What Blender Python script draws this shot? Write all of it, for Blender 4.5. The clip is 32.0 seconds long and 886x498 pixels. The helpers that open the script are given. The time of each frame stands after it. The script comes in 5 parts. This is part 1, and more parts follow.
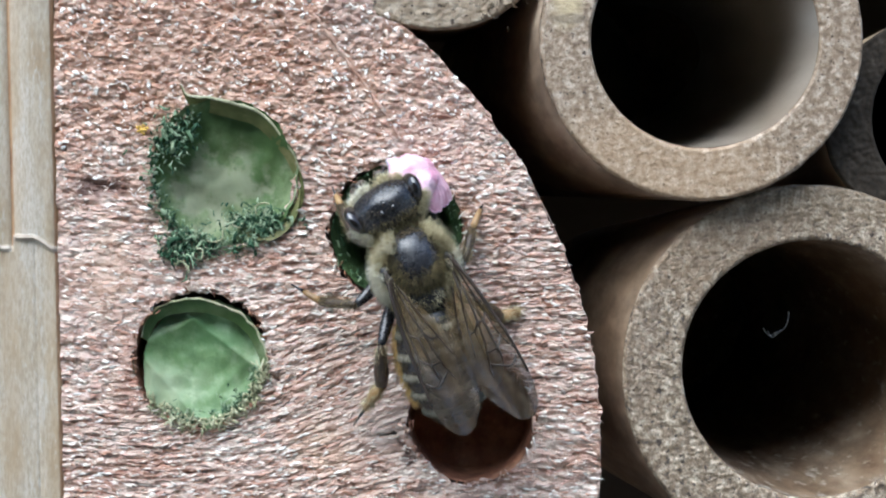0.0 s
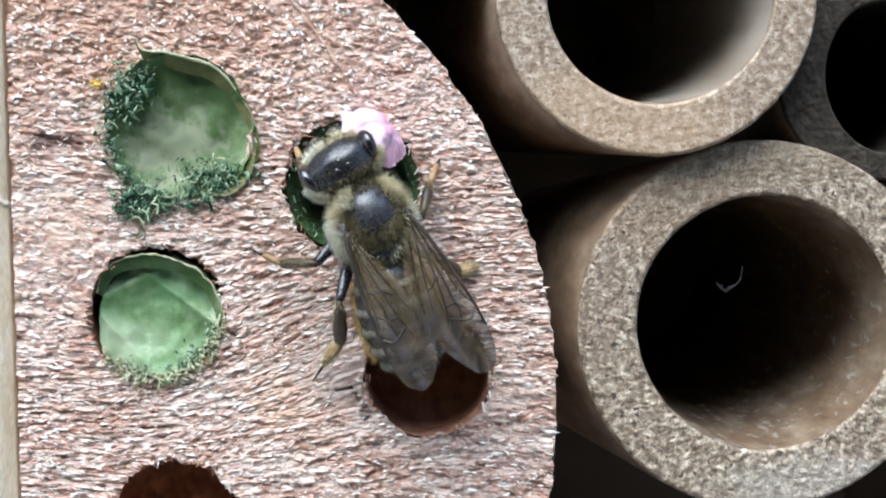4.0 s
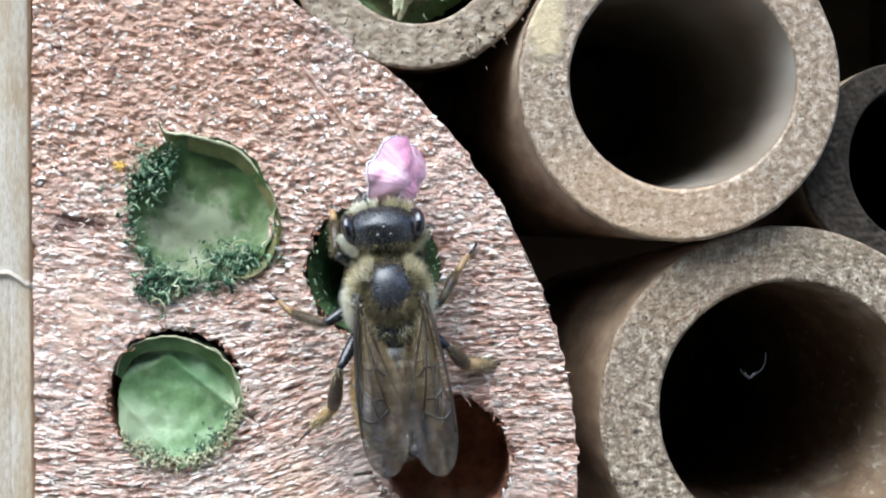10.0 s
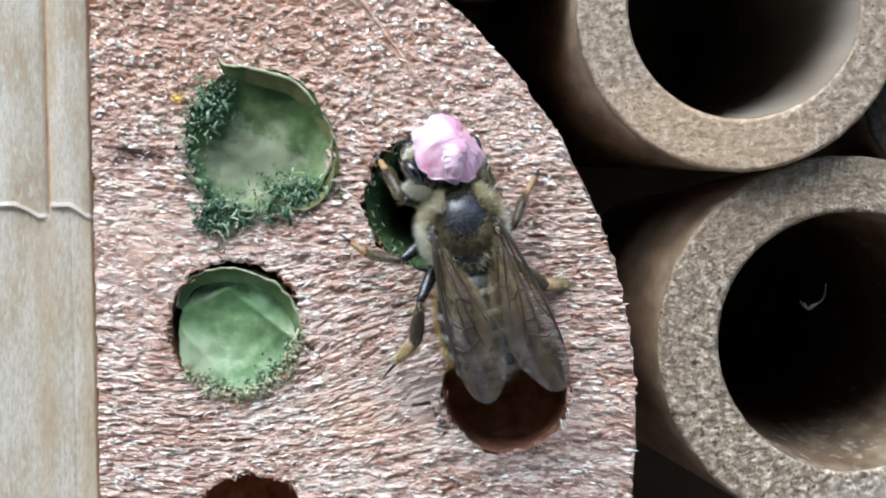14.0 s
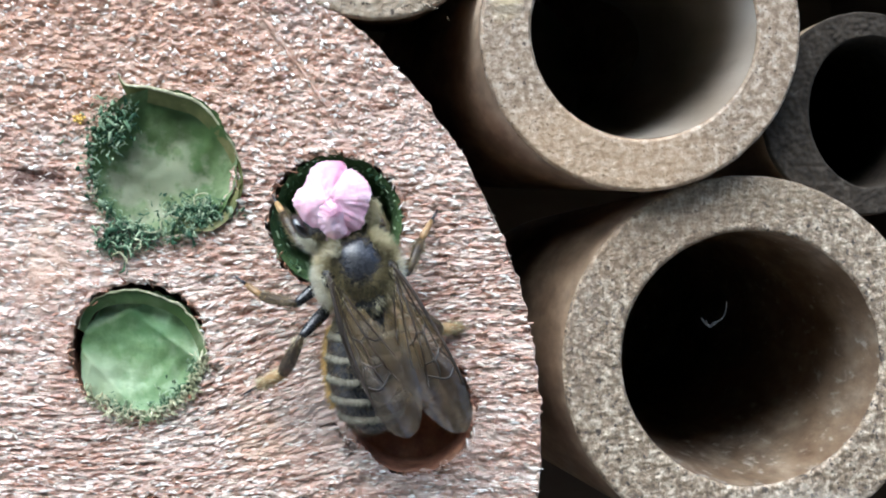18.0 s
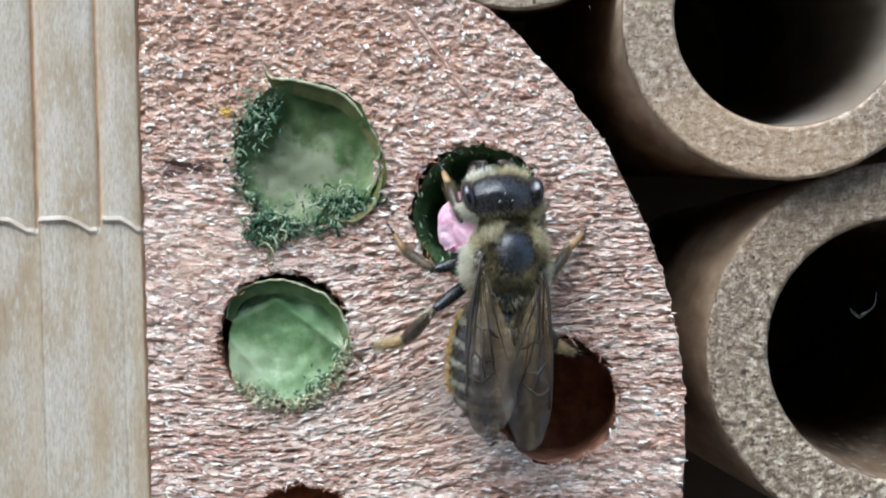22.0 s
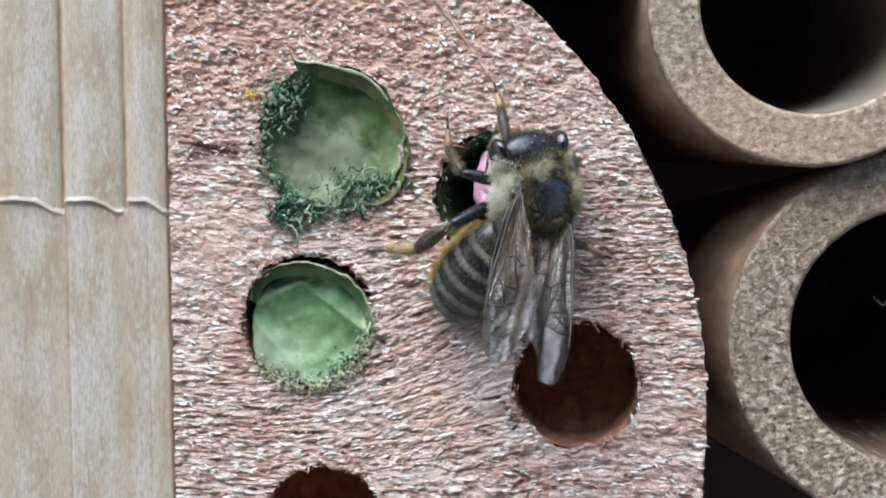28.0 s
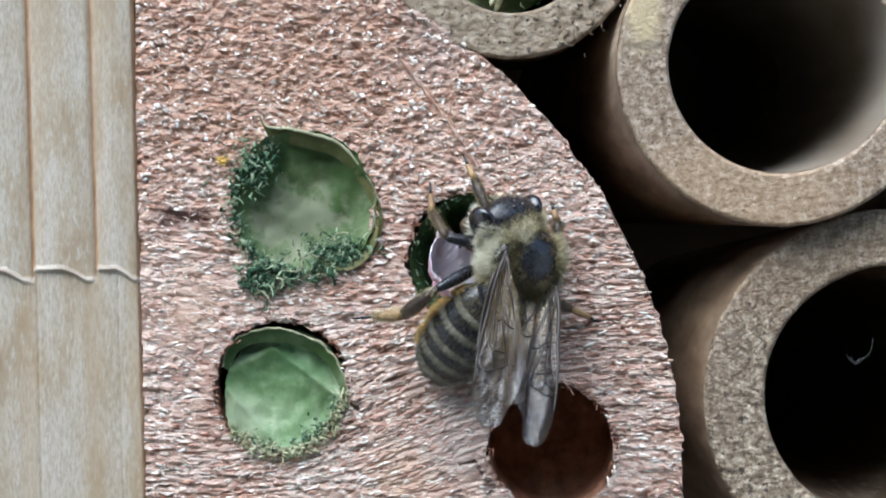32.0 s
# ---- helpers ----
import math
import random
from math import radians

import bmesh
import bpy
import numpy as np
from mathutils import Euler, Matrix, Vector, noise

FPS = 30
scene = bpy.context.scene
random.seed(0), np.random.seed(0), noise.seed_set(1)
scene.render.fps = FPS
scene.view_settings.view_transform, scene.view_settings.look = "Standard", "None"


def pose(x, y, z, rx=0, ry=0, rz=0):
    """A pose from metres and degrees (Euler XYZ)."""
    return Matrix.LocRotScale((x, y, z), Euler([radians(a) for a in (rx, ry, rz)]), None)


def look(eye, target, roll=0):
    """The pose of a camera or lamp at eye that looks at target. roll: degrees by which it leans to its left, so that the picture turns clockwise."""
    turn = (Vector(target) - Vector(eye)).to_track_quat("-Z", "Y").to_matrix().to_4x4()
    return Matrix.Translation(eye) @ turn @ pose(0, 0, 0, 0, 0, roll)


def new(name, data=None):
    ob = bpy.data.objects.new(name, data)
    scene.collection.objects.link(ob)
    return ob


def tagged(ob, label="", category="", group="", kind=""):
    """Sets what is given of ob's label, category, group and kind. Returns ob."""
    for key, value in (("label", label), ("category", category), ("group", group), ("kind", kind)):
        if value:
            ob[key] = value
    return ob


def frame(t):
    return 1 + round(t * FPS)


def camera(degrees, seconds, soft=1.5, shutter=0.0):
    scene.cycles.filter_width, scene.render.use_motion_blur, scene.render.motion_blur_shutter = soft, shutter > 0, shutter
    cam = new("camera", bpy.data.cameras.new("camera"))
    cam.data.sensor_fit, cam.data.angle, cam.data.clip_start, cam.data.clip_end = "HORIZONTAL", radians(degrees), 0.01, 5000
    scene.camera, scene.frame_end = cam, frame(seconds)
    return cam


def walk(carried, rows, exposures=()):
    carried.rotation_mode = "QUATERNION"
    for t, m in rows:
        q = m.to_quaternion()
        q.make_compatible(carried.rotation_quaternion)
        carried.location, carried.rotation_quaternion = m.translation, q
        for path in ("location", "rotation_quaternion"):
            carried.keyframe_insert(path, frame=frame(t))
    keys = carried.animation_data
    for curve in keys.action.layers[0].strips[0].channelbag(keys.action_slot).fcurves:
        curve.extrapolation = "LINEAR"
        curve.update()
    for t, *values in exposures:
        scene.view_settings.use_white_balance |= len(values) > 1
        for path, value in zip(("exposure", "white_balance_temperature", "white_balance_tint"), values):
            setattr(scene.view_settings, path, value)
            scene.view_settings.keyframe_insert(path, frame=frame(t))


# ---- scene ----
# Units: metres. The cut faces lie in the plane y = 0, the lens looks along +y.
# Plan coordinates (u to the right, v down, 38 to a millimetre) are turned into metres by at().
MM = 0.001


def at(u, v, y=0.0):
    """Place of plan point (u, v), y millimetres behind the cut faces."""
    return Vector(((u - 784) / 38 * MM, y * MM, (441 - v) / 38 * MM))


cam = camera(32.0, 32.0, soft=1.95, shutter=0.5)
# seconds, y in millimetres, tilt, lean, turn in degrees
ROWS = [
    (0, -71.952, -0, 0, 0),
    (0.5, -72.003, -0.994, 0.018, -0.393),
    (1, -71.972, -1.685, -0.045, -1.482),
    (1.5, -71.982, -0.769, -0.036, -2.139),
    (2, -71.942, -0.257, -0.057, -1.963),
    (2.5, -71.963, -0.538, 0.121, -2.596),
    (3, -71.91, -1.662, 0.302, -1.886),
    (3.5, -72.104, -2.067, 0.152, -1.69),
    (5.5, -71.986, 0.548, -0.338, -1.722),
    (6, -71.778, -0.414, -0.235, -1.901),
    (6.5, -71.879, -0.941, -0.156, -1.665),
    (7, -71.816, -0.43, -0.236, -1.319),
    (7.5, -71.826, -1.378, -0.158, -1.2),
    (8, -72.061, -1.969, -0.218, -1.651),
    (8.5, -72.129, -1.035, -0.13, -1.729),
    (9, -72.059, 0.254, -0.093, -2.264),
    (9.5, -71.816, 0.893, -0.141, -1.382),
    (10, -71.806, 1.449, -0.37, -0.836),
    (10.5, -71.963, 2.34, -0.268, -1.139),
    (11, -71.913, 2.261, -0.306, -0.877),
    (11.5, -71.921, 1.973, -0.388, -0.406),
    (12, -71.935, -0.517, -0.481, 0.968),
    (12.5, -72.118, -1.932, -0.419, 2.615),
    (13, -72.035, -1.145, -0.292, 2.334),
    (13.5, -71.979, -1.064, -0.287, 1.892),
    (14, -71.755, -1.104, -0.236, 1.298),
    (14.5, -71.891, -1.364, -0.311, 0.521),
    (16.5, -71.896, -1.748, -0.28, 1.32),
    (17, -71.74, -0.651, -0.182, 0.326),
    (17.5, -71.685, -0.193, -0.016, -0.384),
    (18, -71.864, -0.347, 0.019, -2.222),
    (18.5, -71.949, -1.172, 0.141, -2.386),
    (19, -71.882, -0.839, 0.165, -2.216),
    (19.5, -71.82, -1.044, 0.196, -1.009),
    (20, -71.832, -1.458, 0.325, -0.018),
    (20.5, -71.877, -1.405, 0.364, 0.829),
    (21, -71.836, -0.82, 0.435, 1.57),
    (21.5, -71.976, -0.328, 0.326, 2.586),
    (22, -71.933, -0.708, 0.201, 3.05),
    (22.5, -71.684, -1.425, 0.085, 3.575),
    (23, -71.695, -0.421, 0.16, 4.082),
    (23.5, -71.645, 0.043, 0.105, 3.575),
    (24, -71.556, 0.108, 0.068, 2.834),
    (24.5, -71.623, 0.313, 0.041, 2.487),
    (26.5, -72.009, 1.51, -0.157, 2.899),
    (27, -72.061, 2.257, -0.146, 2.582),
    (27.5, -72.208, 0.8, -0.217, 3.973),
    (28, -72.168, -1.305, -0.298, 3.924),
    (28.5, -72.136, -0.499, -0.213, 4.762),
    (29, -72.09, 0.069, -0.086, 4.777),
    (29.5, -72.097, 0.785, -0.051, 5.217),
    (30, -72.03, 1.015, 0.05, 3.896),
    (30.5, -72.072, 0.206, 0.154, 4.188),
    (31, -72.086, 0.345, 0.126, 4.365),
    (31.5, -71.976, 0.693, 0.281, 3.294),
    (32, -72.004, 1.061, 0.424, 2.908),
]
walk(cam, [(t, pose(0, y * MM, 0, 90 + tilt, lean, turn)) for t, y, tilt, lean, turn in ROWS],
     exposures=[(t, stops - 0.09, 5390, 3.2) for t, stops in (
         (0.0, 1.15), (1.0, 1.35), (3.0, 1.4), (6.0, 1.45), (9.0, 1.48), (11.0, 1.42), (13.0, 1.45), (14.0, 1.25), (17.0, 1.35), (19.0, 1.45), (20.0, 1.4), (22.0, 1.12), (23.0, 1.2), (24.0, 1.07), (28.0, 1.08), (32.0, 1.04))])

# ---- light: bright overcast day, light from above and a little from the left ----
world = bpy.data.worlds.new("sky")
scene.world = world
world.use_nodes = True
wn = world.node_tree.nodes
sky = wn.new("ShaderNodeTexSky")
sky.sky_type, sky.sun_disc = "NISHITA", False
SUN_EL, SUN_AZ = radians(56), radians(-150)
sky.sun_elevation, sky.sun_rotation = SUN_EL, SUN_AZ
sky.air_density, sky.dust_density, sky.ozone_density = 1.0, 4.0, 1.0
world.node_tree.links.new(sky.outputs[0], wn["Background"].inputs[0])
wn["Background"].inputs[1].default_value = 0.15
sun = new("sun", bpy.data.lights.new("sun", "SUN"))
sun.data.energy, sun.data.angle, sun.data.color = 1.8, radians(60), (1.0, 0.98, 0.95)
sun_from = Vector((math.sin(SUN_AZ) * math.cos(SUN_EL), math.cos(SUN_AZ) * math.cos(SUN_EL), math.sin(SUN_EL)))
sun.matrix_world = look(sun_from * 3, (0, 0, 0))


# ---- numpy noise ----
TABLE = np.random.RandomState(7).rand(256, 256)


def vnoise(x, y):
    """Smooth value noise in 0..1 on arrays."""
    xi, yi = np.floor(x).astype(int), np.floor(y).astype(int)
    fx, fy = x - xi, y - yi
    fx, fy = fx * fx * (3 - 2 * fx), fy * fy * (3 - 2 * fy)
    g = lambda i, j: TABLE[(xi + i) % 256, (yi + j) % 256]
    return (g(0, 0) * (1 - fx) + g(1, 0) * fx) * (1 - fy) + (g(0, 1) * (1 - fx) + g(1, 1) * fx) * fy


def fbm(x, y, octaves=4):
    total, amp, norm = 0.0, 1.0, 0.0
    for k in range(octaves):
        total = total + amp * vnoise(x * 2 ** k + 17.3 * k, y * 2 ** k + 9.1 * k)
        norm += amp
        amp *= 0.5
    return total / norm


# ---- materials (all texture scales are per millimetre) ----
def material(name, stops, scale=1.0, stretch=(1, 1, 1), turn=0.0, detail=6.0, rough=(0.6, 0.8), bump=0.3, bump_scale=6.0,
             bump_dist=0.05, spots=None, spot_scale=4.0, spot_range=(0.6, 0.66), spec=0.5, coat=0.0, sheen=0.0, sss=0.0,
             alpha=1.0, island=0.0, mask=0.0, fine=None, fine_scale=8.0, fine_amount=0.35):
    m = bpy.data.materials.new(name)
    m.use_nodes = True
    n, l = m.node_tree.nodes, m.node_tree.links
    b = n["Principled BSDF"]
    tc = n.new("ShaderNodeTexCoord")
    mp = n.new("ShaderNodeMapping")
    mp.inputs["Scale"].default_value = [1000 * s for s in stretch]
    mp.inputs["Rotation"].default_value = (0, radians(turn), 0)
    l.new(tc.outputs["Object"], mp.inputs[0])

    def tex(s, d=detail, r=0.6):
        t = n.new("ShaderNodeTexNoise")
        t.inputs["Scale"].default_value, t.inputs["Detail"].default_value = s, d
        t.inputs["Roughness"].default_value = r
        l.new(mp.outputs[0], t.inputs["Vector"])
        return t.outputs["Fac"]

    ramp = n.new("ShaderNodeValToRGB")
    while len(ramp.color_ramp.elements) < len(stops):
        ramp.color_ramp.elements.new(0.5)
    for e, (p, c) in zip(ramp.color_ramp.elements, stops):
        e.position, e.color = p, (*c, 1)
    base = tex(scale)
    if island:
        geo = n.new("ShaderNodeNewGeometry")
        ad = n.new("ShaderNodeMath")
        ad.operation = "MULTIPLY_ADD"
        l.new(geo.outputs["Random Per Island"], ad.inputs[0])
        ad.inputs[1].default_value = island
        l.new(base, ad.inputs[2])
        sb = n.new("ShaderNodeMath")
        sb.operation = "SUBTRACT"
        l.new(ad.outputs[0], sb.inputs[0])
        sb.inputs[1].default_value = island / 2
        base = sb.outputs[0]
    l.new(base, ramp.inputs[0])
    colour = ramp.outputs[0]
    if fine:
        mx = n.new("ShaderNodeMix")
        mx.data_type, mx.blend_type = "RGBA", "MIX"
        fr = n.new("ShaderNodeMapRange")
        fr.inputs["From Min"].default_value, fr.inputs["From Max"].default_value = 0.42, 0.62
        fr.inputs["To Max"].default_value = fine_amount
        l.new(tex(fine_scale, 3), fr.inputs[0])
        l.new(fr.outputs[0], mx.inputs[0])
        l.new(colour, mx.inputs[6])
        mx.inputs[7].default_value = (*fine, 1)
        colour = mx.outputs[2]
    if spots:
        mx = n.new("ShaderNodeMix")
        mx.data_type = "RGBA"
        fr = n.new("ShaderNodeMapRange")
        fr.inputs["From Min"].default_value, fr.inputs["From Max"].default_value = spot_range
        src = tex(spot_scale, 2)
        if mask:
            lo = n.new("ShaderNodeMath")
            lo.operation = "MULTIPLY_ADD"
            l.new(tex(mask, 3), lo.inputs[0])
            lo.inputs[1].default_value = 0.3
            lo.inputs[2].default_value = -0.15
            ad2 = n.new("ShaderNodeMath")
            l.new(lo.outputs[0], ad2.inputs[0])
            l.new(src, ad2.inputs[1])
            src = ad2.outputs[0]
        l.new(src, fr.inputs[0])
        l.new(fr.outputs[0], mx.inputs[0])
        l.new(colour, mx.inputs[6])
        mx.inputs[7].default_value = (*spots, 1)
        colour = mx.outputs[2]
    l.new(colour, b.inputs["Base Color"])
    rr = n.new("ShaderNodeMapRange")
    rr.inputs["To Min"].default_value, rr.inputs["To Max"].default_value = rough
    l.new(tex(scale * 3, 3), rr.inputs[0])
    l.new(rr.outputs[0], b.inputs["Roughness"])
    if bump:
        bp = n.new("ShaderNodeBump")
        bp.inputs["Strength"].default_value, bp.inputs["Distance"].default_value = bump, bump_dist * MM
        l.new(tex(bump_scale, 4), bp.inputs["Height"])
        l.new(bp.outputs[0], b.inputs["Normal"])
    b.inputs["Specular IOR Level"].default_value = spec
    b.inputs["Coat Weight"].default_value = coat
    b.inputs["Coat Roughness"].default_value = 0.15
    b.inputs["Sheen Weight"].default_value = sheen
    if sss:
        b.inputs["Subsurface Weight"].default_value = sss
        b.inputs["Subsurface Radius"].default_value = (0.5 * MM, 0.3 * MM, 0.25 * MM)
    b.inputs["Alpha"].default_value = alpha
    return m


def stain_or_shade(m, centre, size, colour, amount, edge=0.8, freq=0.8):
    """A soft-edged patch of material m, discoloured or with shade put into its colour; centre and size in millimetres
    across (x, z).
    """
    n, l = m.node_tree.nodes, m.node_tree.links
    tc, mp, le = n.new("ShaderNodeTexCoord"), n.new("ShaderNodeMapping"), n.new("ShaderNodeVectorMath")
    mp.vector_type = "TEXTURE"
    mp.inputs["Location"].default_value = (centre[0] * MM, 0, centre[1] * MM)
    mp.inputs["Scale"].default_value = (size[0] * MM, 1000, size[1] * MM)
    le.operation = "LENGTH"
    l.new(tc.outputs["Object"], mp.inputs[0])
    l.new(mp.outputs[0], le.inputs[0])
    t = n.new("ShaderNodeTexNoise")
    t.inputs["Scale"].default_value, t.inputs["Detail"].default_value = freq * 1000, 5
    l.new(tc.outputs["Object"], t.inputs["Vector"])
    ad = n.new("ShaderNodeMath")
    ad.operation = "MULTIPLY_ADD"
    l.new(t.outputs["Fac"], ad.inputs[0])
    ad.inputs[1].default_value = edge * 2
    l.new(le.outputs["Value"], ad.inputs[2])
    fr = n.new("ShaderNodeMapRange")
    fr.inputs["From Min"].default_value, fr.inputs["From Max"].default_value = edge + 0.55, edge + 1.1
    fr.inputs["To Min"].default_value, fr.inputs["To Max"].default_value = amount, 0
    l.new(ad.outputs[0], fr.inputs[0])
    sock = n["Principled BSDF"].inputs["Base Color"]
    src = sock.links[0].from_socket
    mx = n.new("ShaderNodeMix")
    mx.data_type = "RGBA"
    l.new(fr.outputs[0], mx.inputs[0])
    l.new(src, mx.inputs[6])
    mx.inputs[7].default_value = (*colour, 1)
    l.new(mx.outputs[2], sock)


# the whitish spots put glints of the cut fibres into the colour
WOOD = material("cut_wood", [(0.28, (0.32, 0.17, 0.11)), (0.42, (0.50, 0.335, 0.25)), (0.55, (0.61, 0.47, 0.385)), (0.72, (0.75, 0.645, 0.55))],
                scale=0.45, stretch=(0.5, 1, 1.5), turn=-6, rough=(0.3, 0.5), bump=0.7, bump_scale=6.0, bump_dist=0.08, spots=(0.88, 0.82, 0.77), spot_scale=3.4, mask=0.16,
                spot_range=(0.60, 0.72), spec=0.8, fine=(0.29, 0.105, 0.065), fine_scale=2.2, fine_amount=0.48, sss=0.25)
# the very dark spots paint shade into the hollow, the checks and the notch
for spot in (((-11.9, 10.6), (13.5, 8.5), (0.43, 0.225, 0.125), 0.58), ((-16.0, 2.9), (1.5, 0.6), (0.10, 0.04, 0.025), 0.85), ((-5.9, -9.2), (1.6, 1.9), (0.58, 0.42, 0.28), 0.35),
             ((-15.6, -0.8), (1.6, 2.4), (0.66, 0.46, 0.33), 0.45), ((-1.5, -7.5), (4.5, 2.0), (0.44, 0.35, 0.30), 0.5), ((-2.2, -8.95), (0.7, 0.55), (0.15, 0.10, 0.08), 0.4, 1.0, 1.5), ((-1.55, -9.7), (0.4, 0.4), (0.06, 0.03, 0.02), 0.8), ((-4.2, 12.2), (1.6, 3.4), (0.36, 0.26, 0.22), 0.6)):
    stain_or_shade(WOOD, *spot)
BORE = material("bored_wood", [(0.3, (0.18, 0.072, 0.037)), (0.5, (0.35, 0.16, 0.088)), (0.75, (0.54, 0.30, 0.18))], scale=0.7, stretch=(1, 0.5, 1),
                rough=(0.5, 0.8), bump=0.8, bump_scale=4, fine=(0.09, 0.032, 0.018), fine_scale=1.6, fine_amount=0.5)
# torn wood; its near-white end stands in for glints on the chips
SPLINTER = material("wood_splinter", [(0.22, (0.45, 0.24, 0.16)), (0.42, (0.60, 0.42, 0.33)), (0.6, (0.80, 0.69, 0.58)), (0.78, (0.92, 0.87, 0.80))], scale=0.9, rough=(0.22, 0.5), bump=0, island=0.75, spec=0.7)
BATTEN = material("weathered_slat", [(0.3, (0.33, 0.23, 0.13)), (0.44, (0.43, 0.355, 0.255)), (0.57, (0.50, 0.44, 0.355)), (0.75, (0.57, 0.525, 0.45))],
                  scale=0.35, stretch=(1.7, 1, 0.5), rough=(0.35, 0.65), bump=0.7, bump_scale=5, bump_dist=0.06, fine=(0.28, 0.22, 0.15), fine_scale=5.5, fine_amount=0.5, spots=(0.53, 0.50, 0.435), spot_scale=3.2, spot_range=(0.55, 0.82), mask=0.25)
for x in (-25.9, -23.15, -20.1, -18.05):
    stain_or_shade(BATTEN, (x, 0), (0.55, 60), (0.39, 0.28, 0.16), 0.35, 0.7, 0.9)
SEAM = material("resin_seam", [(0.3, (0.24, 0.12, 0.06)), (0.6, (0.42, 0.27, 0.15))], scale=0.6, rough=(0.4, 0.6), bump=0.2)
NODE = material("slat_node", [(0.3, (0.30, 0.23, 0.165)), (0.6, (0.47, 0.40, 0.32))], scale=1.0, rough=(0.4, 0.6), bump=0.3)
RIM = material("bamboo_cut", [(0.34, (0.095, 0.06, 0.034)), (0.48, (0.30, 0.215, 0.135)), (0.62, (0.63, 0.52, 0.385))], scale=2.3, rough=(0.3, 0.6), bump=1.3, bump_scale=4.5,
               bump_dist=0.15, fine=(0.10, 0.07, 0.035), fine_scale=6.0, fine_amount=0.6, spots=(0.05, 0.032, 0.02), spot_scale=2.9, spot_range=(0.58, 0.66), spec=0.7)
for spot in (((-4.5, 6.0), (5.0, 3.2), (0.27, 0.175, 0.095), 0.4, 0.5), ((1.5, 8.0), (4.5, 1.6), (0.22, 0.155, 0.085), 0.4, 0.5), ((-7.8, 1.5), (1.0, 4.0), (0.22, 0.15, 0.095), 0.35, 0.5), ((3.0, -7.6), (6.0, 1.6), (0.50, 0.45, 0.38), 0.35, 0.5)):
    stain_or_shade(RIM, *spot)
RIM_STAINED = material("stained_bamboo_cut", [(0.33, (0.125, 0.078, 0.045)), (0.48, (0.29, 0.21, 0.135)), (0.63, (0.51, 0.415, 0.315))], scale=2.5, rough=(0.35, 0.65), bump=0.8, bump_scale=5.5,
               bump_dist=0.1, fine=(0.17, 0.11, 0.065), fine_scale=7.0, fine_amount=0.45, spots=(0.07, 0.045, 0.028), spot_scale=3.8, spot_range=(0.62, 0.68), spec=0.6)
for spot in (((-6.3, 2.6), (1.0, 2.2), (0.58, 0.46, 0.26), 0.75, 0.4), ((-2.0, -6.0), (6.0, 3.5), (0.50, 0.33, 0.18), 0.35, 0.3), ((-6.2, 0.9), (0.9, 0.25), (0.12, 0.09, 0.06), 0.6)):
    stain_or_shade(RIM_STAINED, *spot)
RIM_PITTED = material("pitted_bamboo_cut", [(0.3, (0.17, 0.12, 0.07)), (0.48, (0.33, 0.25, 0.165)), (0.66, (0.52, 0.44, 0.33))], scale=2.0, rough=(0.5, 0.8), bump=1.0, bump_scale=4.5,
                      bump_dist=0.12, fine=(0.12, 0.08, 0.045), fine_scale=4.0, fine_amount=0.55, spots=(0.05, 0.032, 0.02), spot_scale=3.0, spot_range=(0.60, 0.67))
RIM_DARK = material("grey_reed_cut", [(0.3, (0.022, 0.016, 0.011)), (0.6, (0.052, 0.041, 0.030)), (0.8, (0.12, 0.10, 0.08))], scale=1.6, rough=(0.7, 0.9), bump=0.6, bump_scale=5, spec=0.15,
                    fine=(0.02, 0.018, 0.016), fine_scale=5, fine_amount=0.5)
TUBE = material("bamboo_skin", [(0.3, (0.20, 0.135, 0.08)), (0.55, (0.36, 0.26, 0.17)), (0.75, (0.50, 0.39, 0.28))], scale=0.35, stretch=(1, 0.3, 1), rough=(0.4, 0.65), bump=0.25, bump_scale=3, fine=(0.10, 0.065, 0.04), fine_scale=0.8, fine_amount=0.55)
TUBE_IN = material("bamboo_pith", [(0.3, (0.13, 0.075, 0.04)), (0.5, (0.25, 0.175, 0.11)), (0.7, (0.40, 0.32, 0.235))], scale=0.5, stretch=(1, 0.35, 1), rough=(0.3, 0.5), bump=0.6,
                   bump_scale=3, fine=(0.07, 0.04, 0.022), fine_scale=1.2, fine_amount=0.45, spec=0.6, spots=(0.46, 0.42, 0.36), spot_scale=1.9, spot_range=(0.6, 0.74), mask=0.15)
TUBE_PALE = material("pale_pith", [(0.3, (0.22, 0.175, 0.125)), (0.55, (0.37, 0.315, 0.25)), (0.75, (0.52, 0.475, 0.41))], scale=0.3, stretch=(1, 0.35, 1), rough=(0.25, 0.4), bump=0.25,
                     bump_scale=3, fine=(0.25, 0.19, 0.13), fine_scale=1.2, fine_amount=0.3, spec=0.8)
LEAF = material("cut_leaf", [(0.3, (0.05, 0.095, 0.03)), (0.46, (0.105, 0.165, 0.06)), (0.58, (0.175, 0.22, 0.105)), (0.7, (0.29, 0.29, 0.19))], scale=0.5, rough=(0.5, 0.7), bump=0.4, bump_scale=2.5, bump_dist=0.08,
                fine=(0.05, 0.09, 0.022), fine_scale=2.0, fine_amount=0.65, sss=0.1, spec=0.25)
stain_or_shade(LEAF, (-0.4, -0.5), (2.3, 1.7), (0.33, 0.33, 0.23), 0.55, 1.5, 1.5)
# shade under the cap's upper right rim, painted as dark green
stain_or_shade(LEAF, (1.6, 1.4), (1.6, 1.5), (0.05, 0.09, 0.02), 0.65, 0.6, 0.5)
